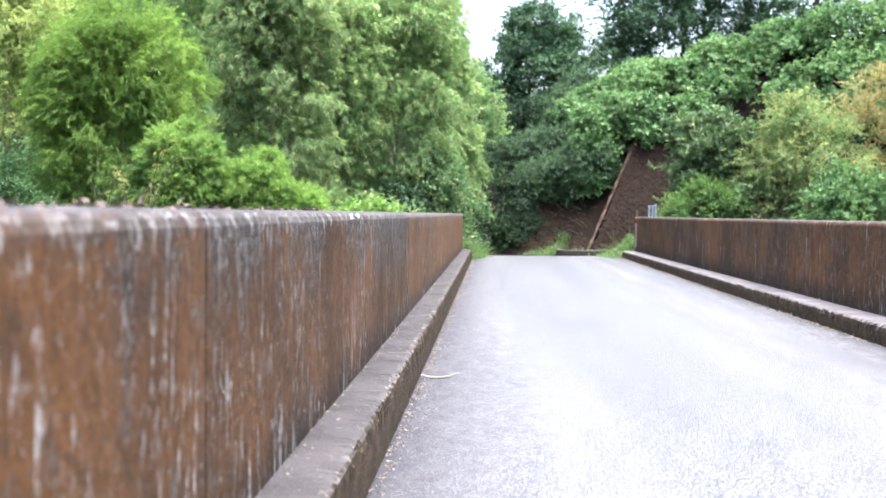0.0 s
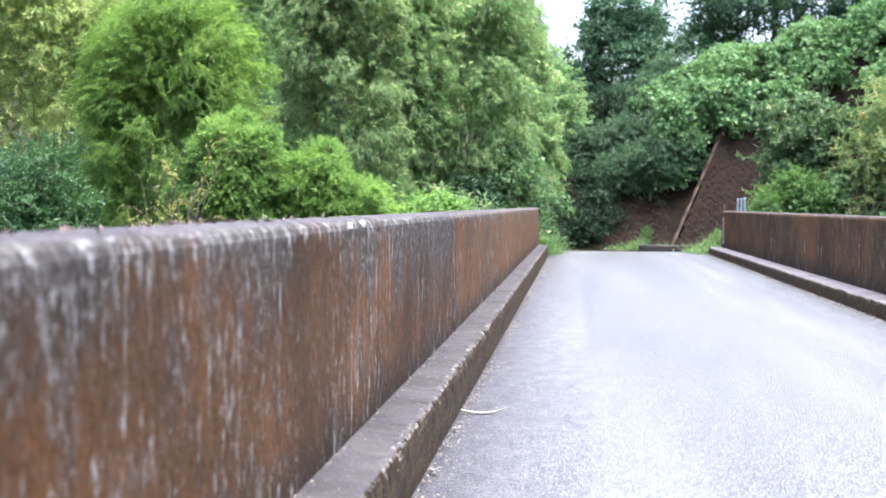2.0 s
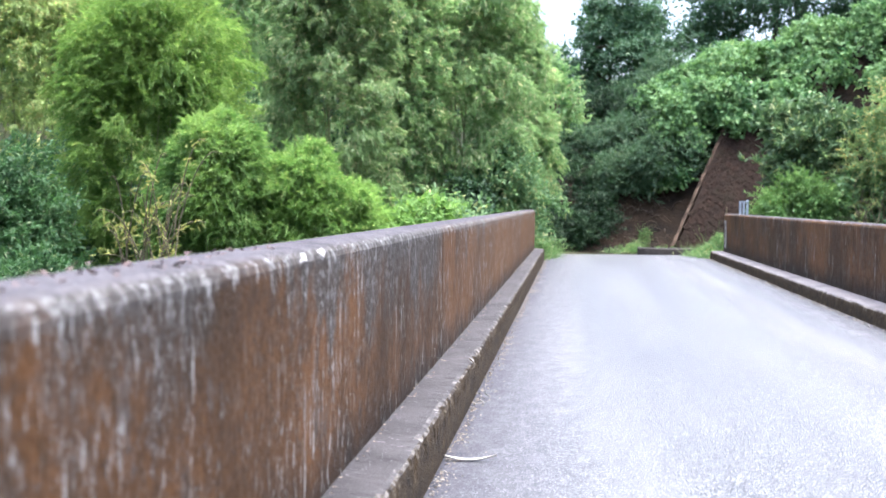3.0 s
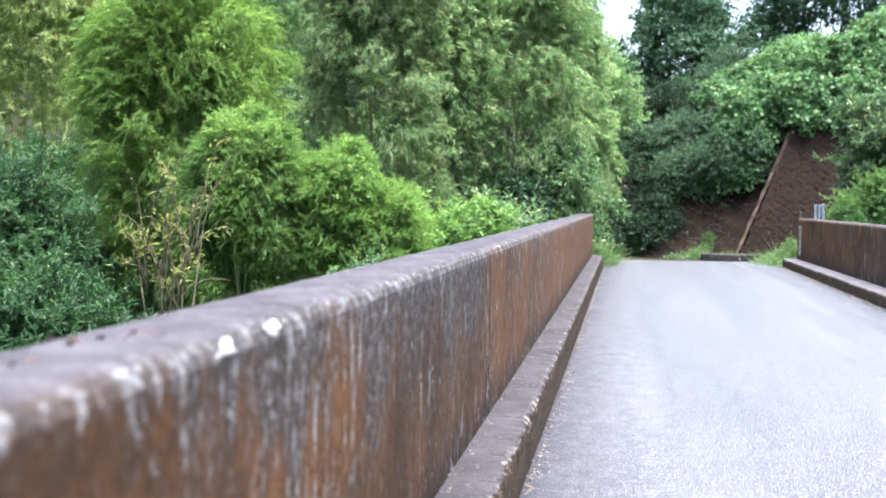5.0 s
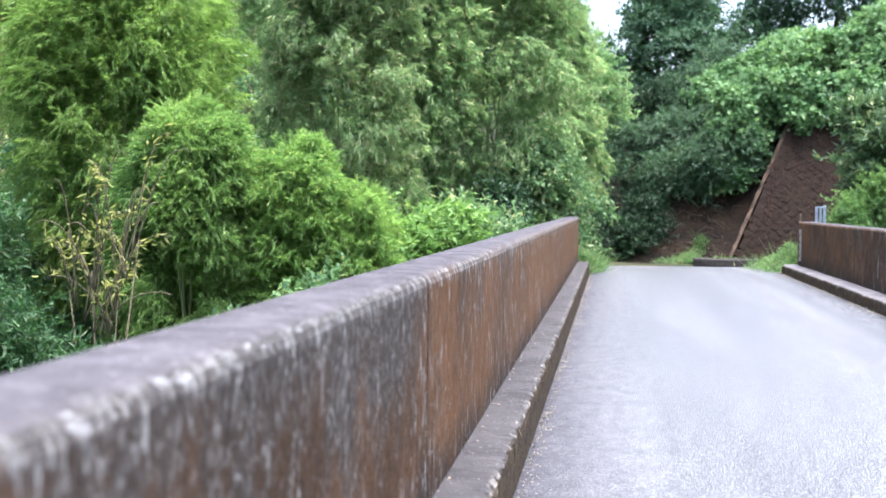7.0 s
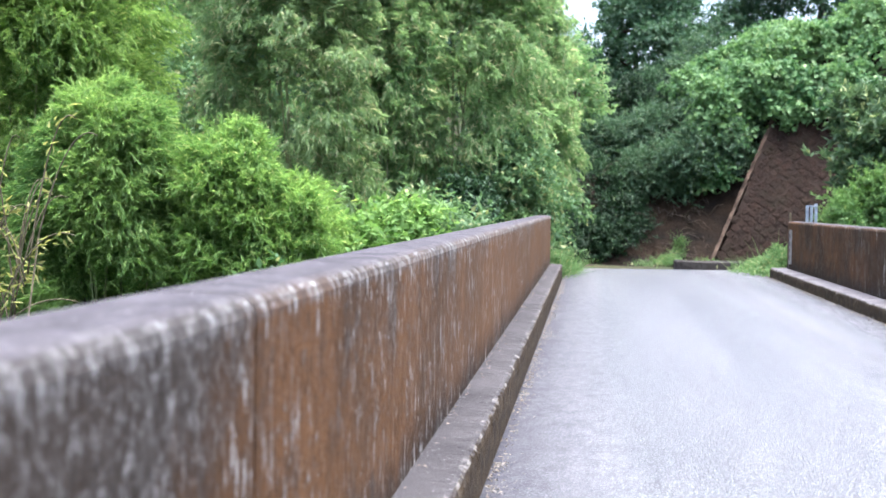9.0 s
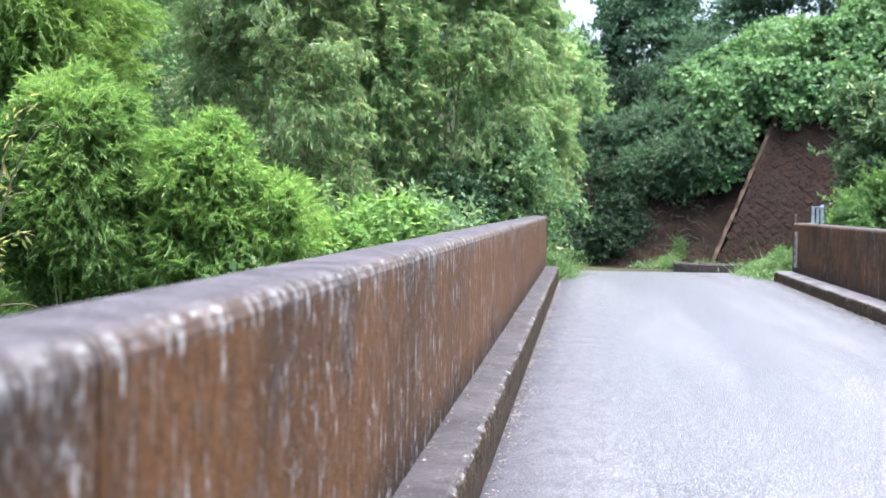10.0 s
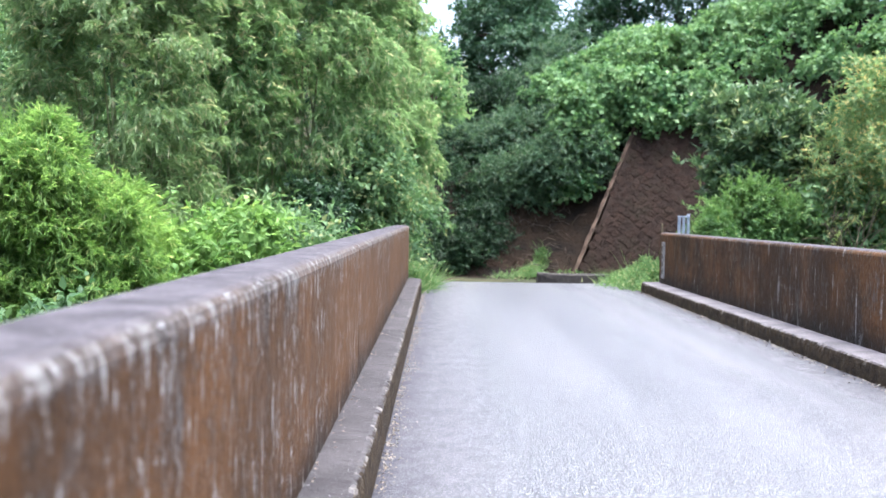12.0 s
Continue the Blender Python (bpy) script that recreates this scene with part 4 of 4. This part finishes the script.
# ---- masonry retaining wall: square stones set on their corners ----
def retaining_wall():
    a, b = Vector((0, 28.0, 0.0)), Vector((0, 29.9, 3.1))
    rise = (b - a).normalized()
    length = (b - a).length
    out = Vector((0, -rise.z, rise.y))
    root = thing("retaining_wall", (5.5, 28.0, 0.0), "brown mossy retaining wall of stones set on their corners", "retaining wall", kind="structure")

    def at(x, v, d=0.0):
        return a + Vector((x, 0, 0)) + rise * v + out * d

    left0, left1, right = 3.15, 4.62, 9.5
    bm = bmesh.new()
    ring = [at(left0, -0.3), at(right, -0.3), at(right, length), at(left1, length)]
    vs = [bm.verts.new(p + out * 0.0) for p in ring] + [bm.verts.new(p - out * 0.5) for p in ring]
    for f in ((0, 1, 2, 3), (7, 6, 5, 4), (0, 4, 5, 1), (1, 5, 6, 2), (2, 6, 7, 3), (3, 7, 4, 0)):
        bm.faces.new([vs[i] for i in f])
    bmesh.ops.recalc_face_normals(bm, faces=bm.faces)
    part("mortar_bed", bm, M_MORTAR, root)
    # slanted end rim
    rim = []
    for v in np.linspace(-0.2, length, 56):
        x = left0 + (left1 - left0) * v / length
        for dx, d in ((-0.08, -0.3), (-0.06, -0.02), (0.02, 0.02), (0.02, -0.3)):
            rim.append(at(x + dx + (0.012 + 0.02 * (dx < 0)) * noise.noise(Vector((v * 13, dx * 9, 3))), v, d + 0.012 * math.sin(v * 13)))
    fs = [(j * 4 + i, j * 4 + (i + 1) % 4, (j + 1) * 4 + (i + 1) % 4, (j + 1) * 4 + i) for j in range(55) for i in range(4)] + [(0, 1, 2, 3), (223, 222, 221, 220)]
    hang("rim", mesh_of("rim", rim, fs, M_RIM), root, "pale worn concrete end rim")
    # stones share a few meshes
    rng = np.random.default_rng(60)
    side = 0.175
    kinds, shapes = [], []
    for k in range(6):
        h = side / 2 - 0.004
        ring0 = [(-h, -h), (h, -h), (h, h), (-h, h)]
        sv = [(x, y, -0.04) for x, y in ring0] + [(x * 0.97 + rng.normal() * 0.011, y * 0.97 + rng.normal() * 0.011, 0.004 + rng.normal() * 0.003) for x, y in ring0]
        sv += [(x * 0.72 + rng.normal() * 0.02, y * 0.72 + rng.normal() * 0.02, 0.013 + rng.normal() * 0.008) for x, y in ring0]
        sf = [(i, (i + 1) % 4, 4 + (i + 1) % 4, 4 + i) for i in range(4)] + [(4 + i, 4 + (i + 1) % 4, 8 + (i + 1) % 4, 8 + i) for i in range(4)] + [(8, 9, 10, 11)]
        shapes.append((sv, sf))
        kinds.append(mesh_of("stone", sv, sf, M_STONE))
    frame3 = Matrix(((1, 0, 0), (0, rise.y, out.y), (0, rise.z, out.z)))
    step = side * math.sqrt(2)
    n, rest_v, rest_f = 0, [], []
    for r in range(int(length / (step / 2)) + 1):
        v = r * step / 2
        edge = left0 + (left1 - left0) * v / length + 0.07
        for c in range(int((8.6 - left0) / step) + 1):
            x = left0 + (c + 0.5 * (r % 2)) * step
            if x < edge:
                continue
            m = Matrix.Translation(at(x + rng.normal() * 0.016, v + rng.normal() * 0.016, rng.normal() * 0.003) - root.location) @ \
                (frame3 @ Matrix.Rotation(radians(45) + rng.normal() * 0.16, 3, "Z") @ Matrix.Rotation(rng.normal() * 0.03, 3, "X") @ Matrix.Rotation(rng.normal() * 0.03, 3, "Y")).to_4x4()
            k = int(rng.integers(6))
            if x < 6.0 and n < 300:
                ob = new("stone", kinds[k])
                ob.parent = root
                ob.matrix_basis = m
                n += 1
            else:
                o = len(rest_v)
                rest_v += [m @ Vector(q) for q in shapes[k][0]]
                rest_f += [tuple(o + i for i in f) for f in shapes[k][1]]
    rest = new("stones", mesh_of("stones", rest_v, rest_f, M_STONE))
    rest.parent = root
    tagged(rest, kind="stuff")


# ---- grass and small plants at the bridge ends ----
def grass_patch(seed, spots, label, tall=0.4, mt=None, leafy=0.68):
    """Fine arching blades and small weed leaves."""
    rng = np.random.default_rng(seed)
    P, D, W = [], [], []
    for x, y, r, n in spots:
        q = rng.normal(size=(n, 2)) * r * 0.5
        z = np.maximum(height(x + q[:, 0], y + q[:, 1]), -0.12)
        lift = rng.random(n) ** 1.5 * tall * 0.9 * (1 - 0.6 * np.minimum(1, np.hypot(q[:, 0], q[:, 1]) / r)) * (rng.random(n) < leafy)
        P.append(np.stack([x + q[:, 0], y + q[:, 1], z + lift], 1))
        D.append(unit(np.stack([rng.normal(size=n) * 0.6, rng.normal(size=n) * 0.6, np.ones(n) * np.where(lift > 0, 0.4, 1.0)], 1)))
        W.append(lift > 0)
    P, D, W = np.concatenate(P), np.concatenate(D), np.concatenate(W)
    c = P.mean(0)
    root = thing("grass_patch", (float(c[0]), float(c[1]), float(P[:, 2].min())), label, "grass", kind="stuff")
    up = rng.normal(size=P.shape) + np.array([0, 0, 0.5])
    hang("blades", leaves_mesh("blades", P[~W], D[~W], up[~W], tall, 0.011, mt or L_GRASS, 0.45, rng, True), root)
    hang("weed_leaves", leaves_mesh("weed_leaves", P[W], D[W], up[W], 0.075, 0.026, mt or L_GRASS, 0.2, rng), root)


grass_patch(71, [(0.08, 20.6, 0.13, 800), (0.1, 21.5, 0.24, 1800), (0.0, 22.8, 0.3, 1700)], "bright green grass tuft beside the parapet end", 0.58, None, 0.85)
grass_patch(72, [(3.62, 21.9, 0.34, 2200), (3.55, 23.2, 0.42, 2600), (3.75, 24.6, 0.5, 2600), (4.0, 26.0, 0.6, 2600)], "long green grass and weeds beside the parapet end", 0.36, None, 0.93)
grass_patch(75, [(3.62, 21.4, 0.24, 2200), (3.6, 22.2, 0.34, 2800), (3.75, 23.3, 0.4, 2200)], "tall soft weeds at the parapet end", 0.74, None, 0.985)
grass_patch(73, [(1.8, 26.9, 0.4, 160), (2.9, 27.3, 0.6, 240)], "sparse weeds at the foot of the earth bank", 0.22)
grass_patch(74, [(2.14, 27.8, 0.2, 420), (2.28, 28.05, 0.16, 380), (2.42, 28.3, 0.15, 340), (2.52, 28.5, 0.13, 260)], "weeds climbing the earth bank", 0.27)

# low dark concrete edging beyond the junction
edging = bmesh.new()
box(edging, (2.15, 25.0, -0.35), (3.45, 25.3, 0.09), 0.02)
bmesh.ops.subdivide_edges(edging, edges=edging.edges[:], cuts=2, use_grid_fill=True)
for v in edging.verts:
    v.co += Vector((0, noise.noise(v.co * 3) * 0.04, noise.noise(v.co * 4 + Vector((7, 0, 0))) * 0.03))
edging_ob = thing("edging_stone", (2.8, 25.35, -0.3), "low dark mossy concrete edging beside the lane", "kerb")
part("block", edging, M_JOINT, edging_ob)

# ---- marker post, stake and plaque at the end of the far parapet ----
marker = thing("marker_post", (3.95, 21.1, -0.1), "small blue-grey galvanised steel marker frame", "marker post")
for x in (3.86, 3.99):
    bm = bmesh.new()
    box(bm, (x - 0.02, 21.08, -0.15), (x + 0.02, 21.12, 1.12 if x < 3.9 else 1.17), 0.006)
    part("post", bm, M_STEEL, marker)
bm = bmesh.new()
box(bm, (3.905, 21.09, 0.7), (3.945, 21.11, 1.12), 0.004)
part("plate", bm, M_STEEL, marker)
bm = bmesh.new()
box(bm, (3.84, 21.07, 1.12), (4.01, 21.13, 1.145), 0.005)
part("cap_bar", bm, M_STEEL, marker)
stake = thing("stake", (3.577, 20.878, -0.1), "thin weathered wooden stake beside the parapet", "stake")
bm = bmesh.new()
box(bm, (3.565, 20.865, -0.15), (3.59, 20.89, 1.03), 0.005)
part("shaft", bm, M_TWIG, stake)
plaque = thing("name_plaque", (3.497, 20.28, 0.3), "narrow pale stone plaque with worn dark writing", "plaque")
bm = bmesh.new()
box(bm, (3.482, 20.2, 0.28), (3.502, 20.36, 0.78), 0.006)
part("slab", bm, M_PLAQUE, plaque)
for k in range(4):
    bm = bmesh.new()
    box(bm, (3.479, 20.245, 0.34 + k * 0.105), (3.483, 20.315, 0.41 + k * 0.105))
    part("character_bar", bm, M_INK, plaque)

# ---- yellowing spindly shrub with bare arching twigs ----
def spindly(seed, x, y, node, count, reach, rise, leafy, mt, label):
    """A few thin stems that fan out into arching twigs, bare at their ends."""
    rng = np.random.default_rng(seed)
    z0 = float(height(x, y)) - 0.05
    root = thing("spindly_shrub", (x, y, z0), label, "shrub")
    P, D, forks = [], [], []
    for k in range(4):
        q = np.array([x + (k - 1.5) * 0.24, y + rng.normal() * 0.08, node + rng.uniform(0.6, 1.3)])
        vs, fs = tube([(x + rng.normal() * 0.04, y, z0), (x + (q[0] - x) * 0.3, y + (q[1] - y) * 0.3, (z0 + q[2]) / 2), q], 0.014, 0.008, 6)
        hang("stem", mesh_of("stem", vs, fs, M_TWIG, True), root)
        forks.append(q)
    for k in range(count):
        f, fork = rng.uniform(0.25, 1.0), forks[k % 4]
        s = np.array([x, y, node]) * (1 - f) + fork * f
        ang, out = rng.uniform(0, math.tau), reach * rng.uniform(0.35, 1.0)
        out *= 1.15 - 0.5 * f
        up = rise * rng.uniform(0.3, 1.0) * (1.2 - 0.4 * out / reach)
        e = s + np.array([math.cos(ang) * out, math.sin(ang) * out * 0.6, up])
        c = s + np.array([math.cos(ang) * out * 0.5, math.sin(ang) * out * 0.25, up * 1.08 + 0.1])
        pts = [(1 - t) ** 2 * s + 2 * t * (1 - t) * c + t * t * e for t in np.linspace(0, 1, 14)]
        vs, fs = tube(pts, 0.009, 0.0045, 5)
        hang("twig", mesh_of("twig", vs, fs, M_TWIG, True), root)
        if rng.random() < leafy:
            for j in range(18):
                q = pts[rng.integers(3, 13)]
                P.append(q + rng.normal(size=3) * 0.045)
                D.append(rng.normal(size=3) + np.array([math.cos(ang), 0, 0.3]))
    hang("leaves", leaves_mesh("leaves", np.array(P), np.array(D), rng.normal(size=(len(P), 3)) + np.array([0, -0.6, 0.6]), 0.11, 0.024, mt, 0.2, rng), root)


def bank_twigs():
    """Dead twigs and roots hanging out of the earth bank."""
    rng = np.random.default_rng(83)
    pieces = []
    for k in range(70):
        x = rng.uniform(0.9, 3.2)
        y = float(toe(x)) + rng.uniform(0.0, 1.2)
        z = float(height(x, y))
        d = np.array([rng.normal() * 0.5, -rng.uniform(0.2, 0.5), rng.uniform(-0.3, 0.5)]) * rng.uniform(0.4, 1.0)
        p = np.array([x, y, z - 0.03])
        pieces.append(tube([p, p + d * 0.5 + np.array([0, 0, 0.08]), p + d + np.array([0, 0, -0.05])], 0.009, 0.004, 5))
    vs, fs = joined(pieces)
    root = thing("dead_twigs", (2.0, 28.4, 0.0), "dead twigs and roots sticking out of the earth bank", "twigs", kind="stuff")
    hang("twigs", mesh_of("twigs", vs, fs, M_BARK, True), root)


bank_twigs()
spindly(81, -4.4, 11.7, -0.45, 30, 1.0, 1.35, 0.6, L_GOLD, "spindly shrub with golden leaves and bare arching twigs")
spindly(82, 6.25, 21.0, 0.1, 24, 0.9, 0.8, 0.35, L_OLIVE, "tangle of dry twigs with few leaves behind the parapet")


# ---- litter on the lane and chips on the parapet ----
def curled_husk(x, y, length, turn, label):
    vs, fs = [], []
    for i in range(12):
        t = i / 11
        w = 0.011 * math.sin(math.pi * min(1, 0.12 + t * 0.85)) + 0.001
        for s in (-1, -0.4, 0.4, 1):
            vs.append((t * length, s * w + 0.01 * math.sin(t * 3), 0.006 + 0.02 * abs(t - 0.4) ** 2 * 4 + 0.006 * s * s))
    for i in range(11):
        for k in range(3):
            fs.append((i * 4 + k, (i + 1) * 4 + k, (i + 1) * 4 + k + 1, i * 4 + k + 1))
    n = len(vs)
    vs += [(a, b, c - 0.0015) for a, b, c in vs]
    fs += [tuple(n + k for k in f[::-1]) for f in fs[:33]]
    ob = new("fallen_husk", mesh_of("fallen_husk", vs, fs, M_HUSK, True))
    ob.matrix_basis = pose(x, y, road_z(x, y), 0, 0, turn)
    return tagged(ob, label, "leaf")


curled_husk(0.185, 2.42, 0.22, -8, "pale curled bamboo husk lying on the asphalt")


def litter():
    """Dry bits along the gutters and at the foot of the parapets."""
    rng = np.random.default_rng(90)
    n = 3000
    y = rng.uniform(-4, 20.5, n)
    where = rng.choice(4, n, p=(0.5, 0.32, 0.08, 0.1))
    off = np.abs(rng.normal(size=n)) * 0.028 + 0.006
    x = np.choose(where, (0.178 + off, 3.265 - off, 0.004 + off * 0.7, 3.49 - off * 0.7))
    lane = CROSSFALL * (x - 0.165)
    z = np.choose(where, (lane, lane, 0.236 + 0 * y, 0.206 + 0 * y))
    P = np.stack([x, y, z + 0.004 + rng.random(n) * 0.006], 1)
    D = np.stack([rng.normal(size=n), rng.normal(size=n), rng.normal(size=n) * 0.2], 1)
    F = np.stack([rng.normal(size=n) * 0.3, rng.normal(size=n) * 0.3, np.ones(n)], 1)
    root = thing("leaf_litter", (1.7, 8, 0), "dry brown leaf bits gathered along the kerbs", "litter", kind="stuff")
    hang("bits", leaves_mesh("bits", P, D, F, 0.017, 0.009, M_DRY, 0.1, rng), root)
    # pale grit and scraps in patches along the near kerb
    n = 1100
    y = rng.uniform(-3, 20, n)
    y += 0.5 * np.sin(y * 2.3) + 0.25 * np.sin(y * 6.1 + 1)
    x = 0.184 + np.abs(rng.normal(size=n)) * (0.035 + 0.03 * np.sin(y * 1.7) ** 2)
    P = np.stack([x, y, CROSSFALL * (x - 0.165) + 0.003 + rng.random(n) * 0.005], 1)
    D = np.stack([rng.normal(size=n), rng.normal(size=n), rng.normal(size=n) * 0.4], 1)
    F = np.stack([rng.normal(size=n) * 0.4, rng.normal(size=n) * 0.4, np.ones(n)], 1)
    hang("grit", leaves_mesh("grit", P, D, F, 0.013, 0.009, M_SCRAP, 0.2, rng), root)
    # a pale line of larger scraps under the far kerb
    n = 1100
    y = rng.uniform(4, 20.6, n)
    x = 3.265 - np.abs(rng.normal(size=n)) * 0.05 - 0.006
    P = np.stack([x, y, CROSSFALL * (x - 0.165) + 0.004 + rng.random(n) * 0.006], 1)
    D = np.stack([rng.normal(size=n), rng.normal(size=n), rng.normal(size=n) * 0.4], 1)
    F = np.stack([rng.normal(size=n) * 0.4, rng.normal(size=n) * 0.4, np.ones(n)], 1)
    hang("scraps", leaves_mesh("scraps", P, D, F, 0.024, 0.012, M_SCRAP, 0.2, rng), root)


litter()

# bare pale patches where the arris has broken off
for y0, z0, ry_, rz_ in ((0.80, 0.927, 0.03, 0.014), (0.56, 0.925, 0.036, 0.012)):
    bm = bmesh.new()
    bmesh.ops.create_icosphere(bm, subdivisions=4, radius=1.0)
    for v in bm.verts:
        k = 1 + 0.8 * noise.noise(v.co * 1.9 + Vector((y0 * 9, 0, 0))) + 0.5 * noise.noise(v.co * 5 + Vector((0, y0 * 7, 0)))
        v.co = Vector((-0.006 + v.co.x * 0.007 * k, y0 + v.co.y * ry_ * k, z0 + v.co.z * rz_ * k))
    part("bare_patch", bm, M_CHIP, wall_left, "bare pale concrete where the edge broke off", True)


def coping_litter():
    """Small dry reddish flakes lying on the parapet."""
    rng = np.random.default_rng(91)
    n = 150
    P = np.stack([rng.uniform(-0.21, -0.03, n), rng.uniform(-3.2, 0.6, n), np.full(n, 0.956)], 1)
    D = np.stack([rng.normal(size=n), rng.normal(size=n), rng.normal(size=n) * 0.3], 1)
    F = np.stack([rng.normal(size=n) * 0.4, rng.normal(size=n) * 0.4, np.ones(n)], 1)
    root = thing("dry_flakes", (-0.1, -1.2, 0.952), "dry reddish leaf flakes on the parapet top", "litter", kind="stuff")
    hang("flakes", leaves_mesh("flakes", P, D, F, 0.022, 0.012, M_FLAKE, 0.2, rng), root)


coping_litter()
retaining_wall()
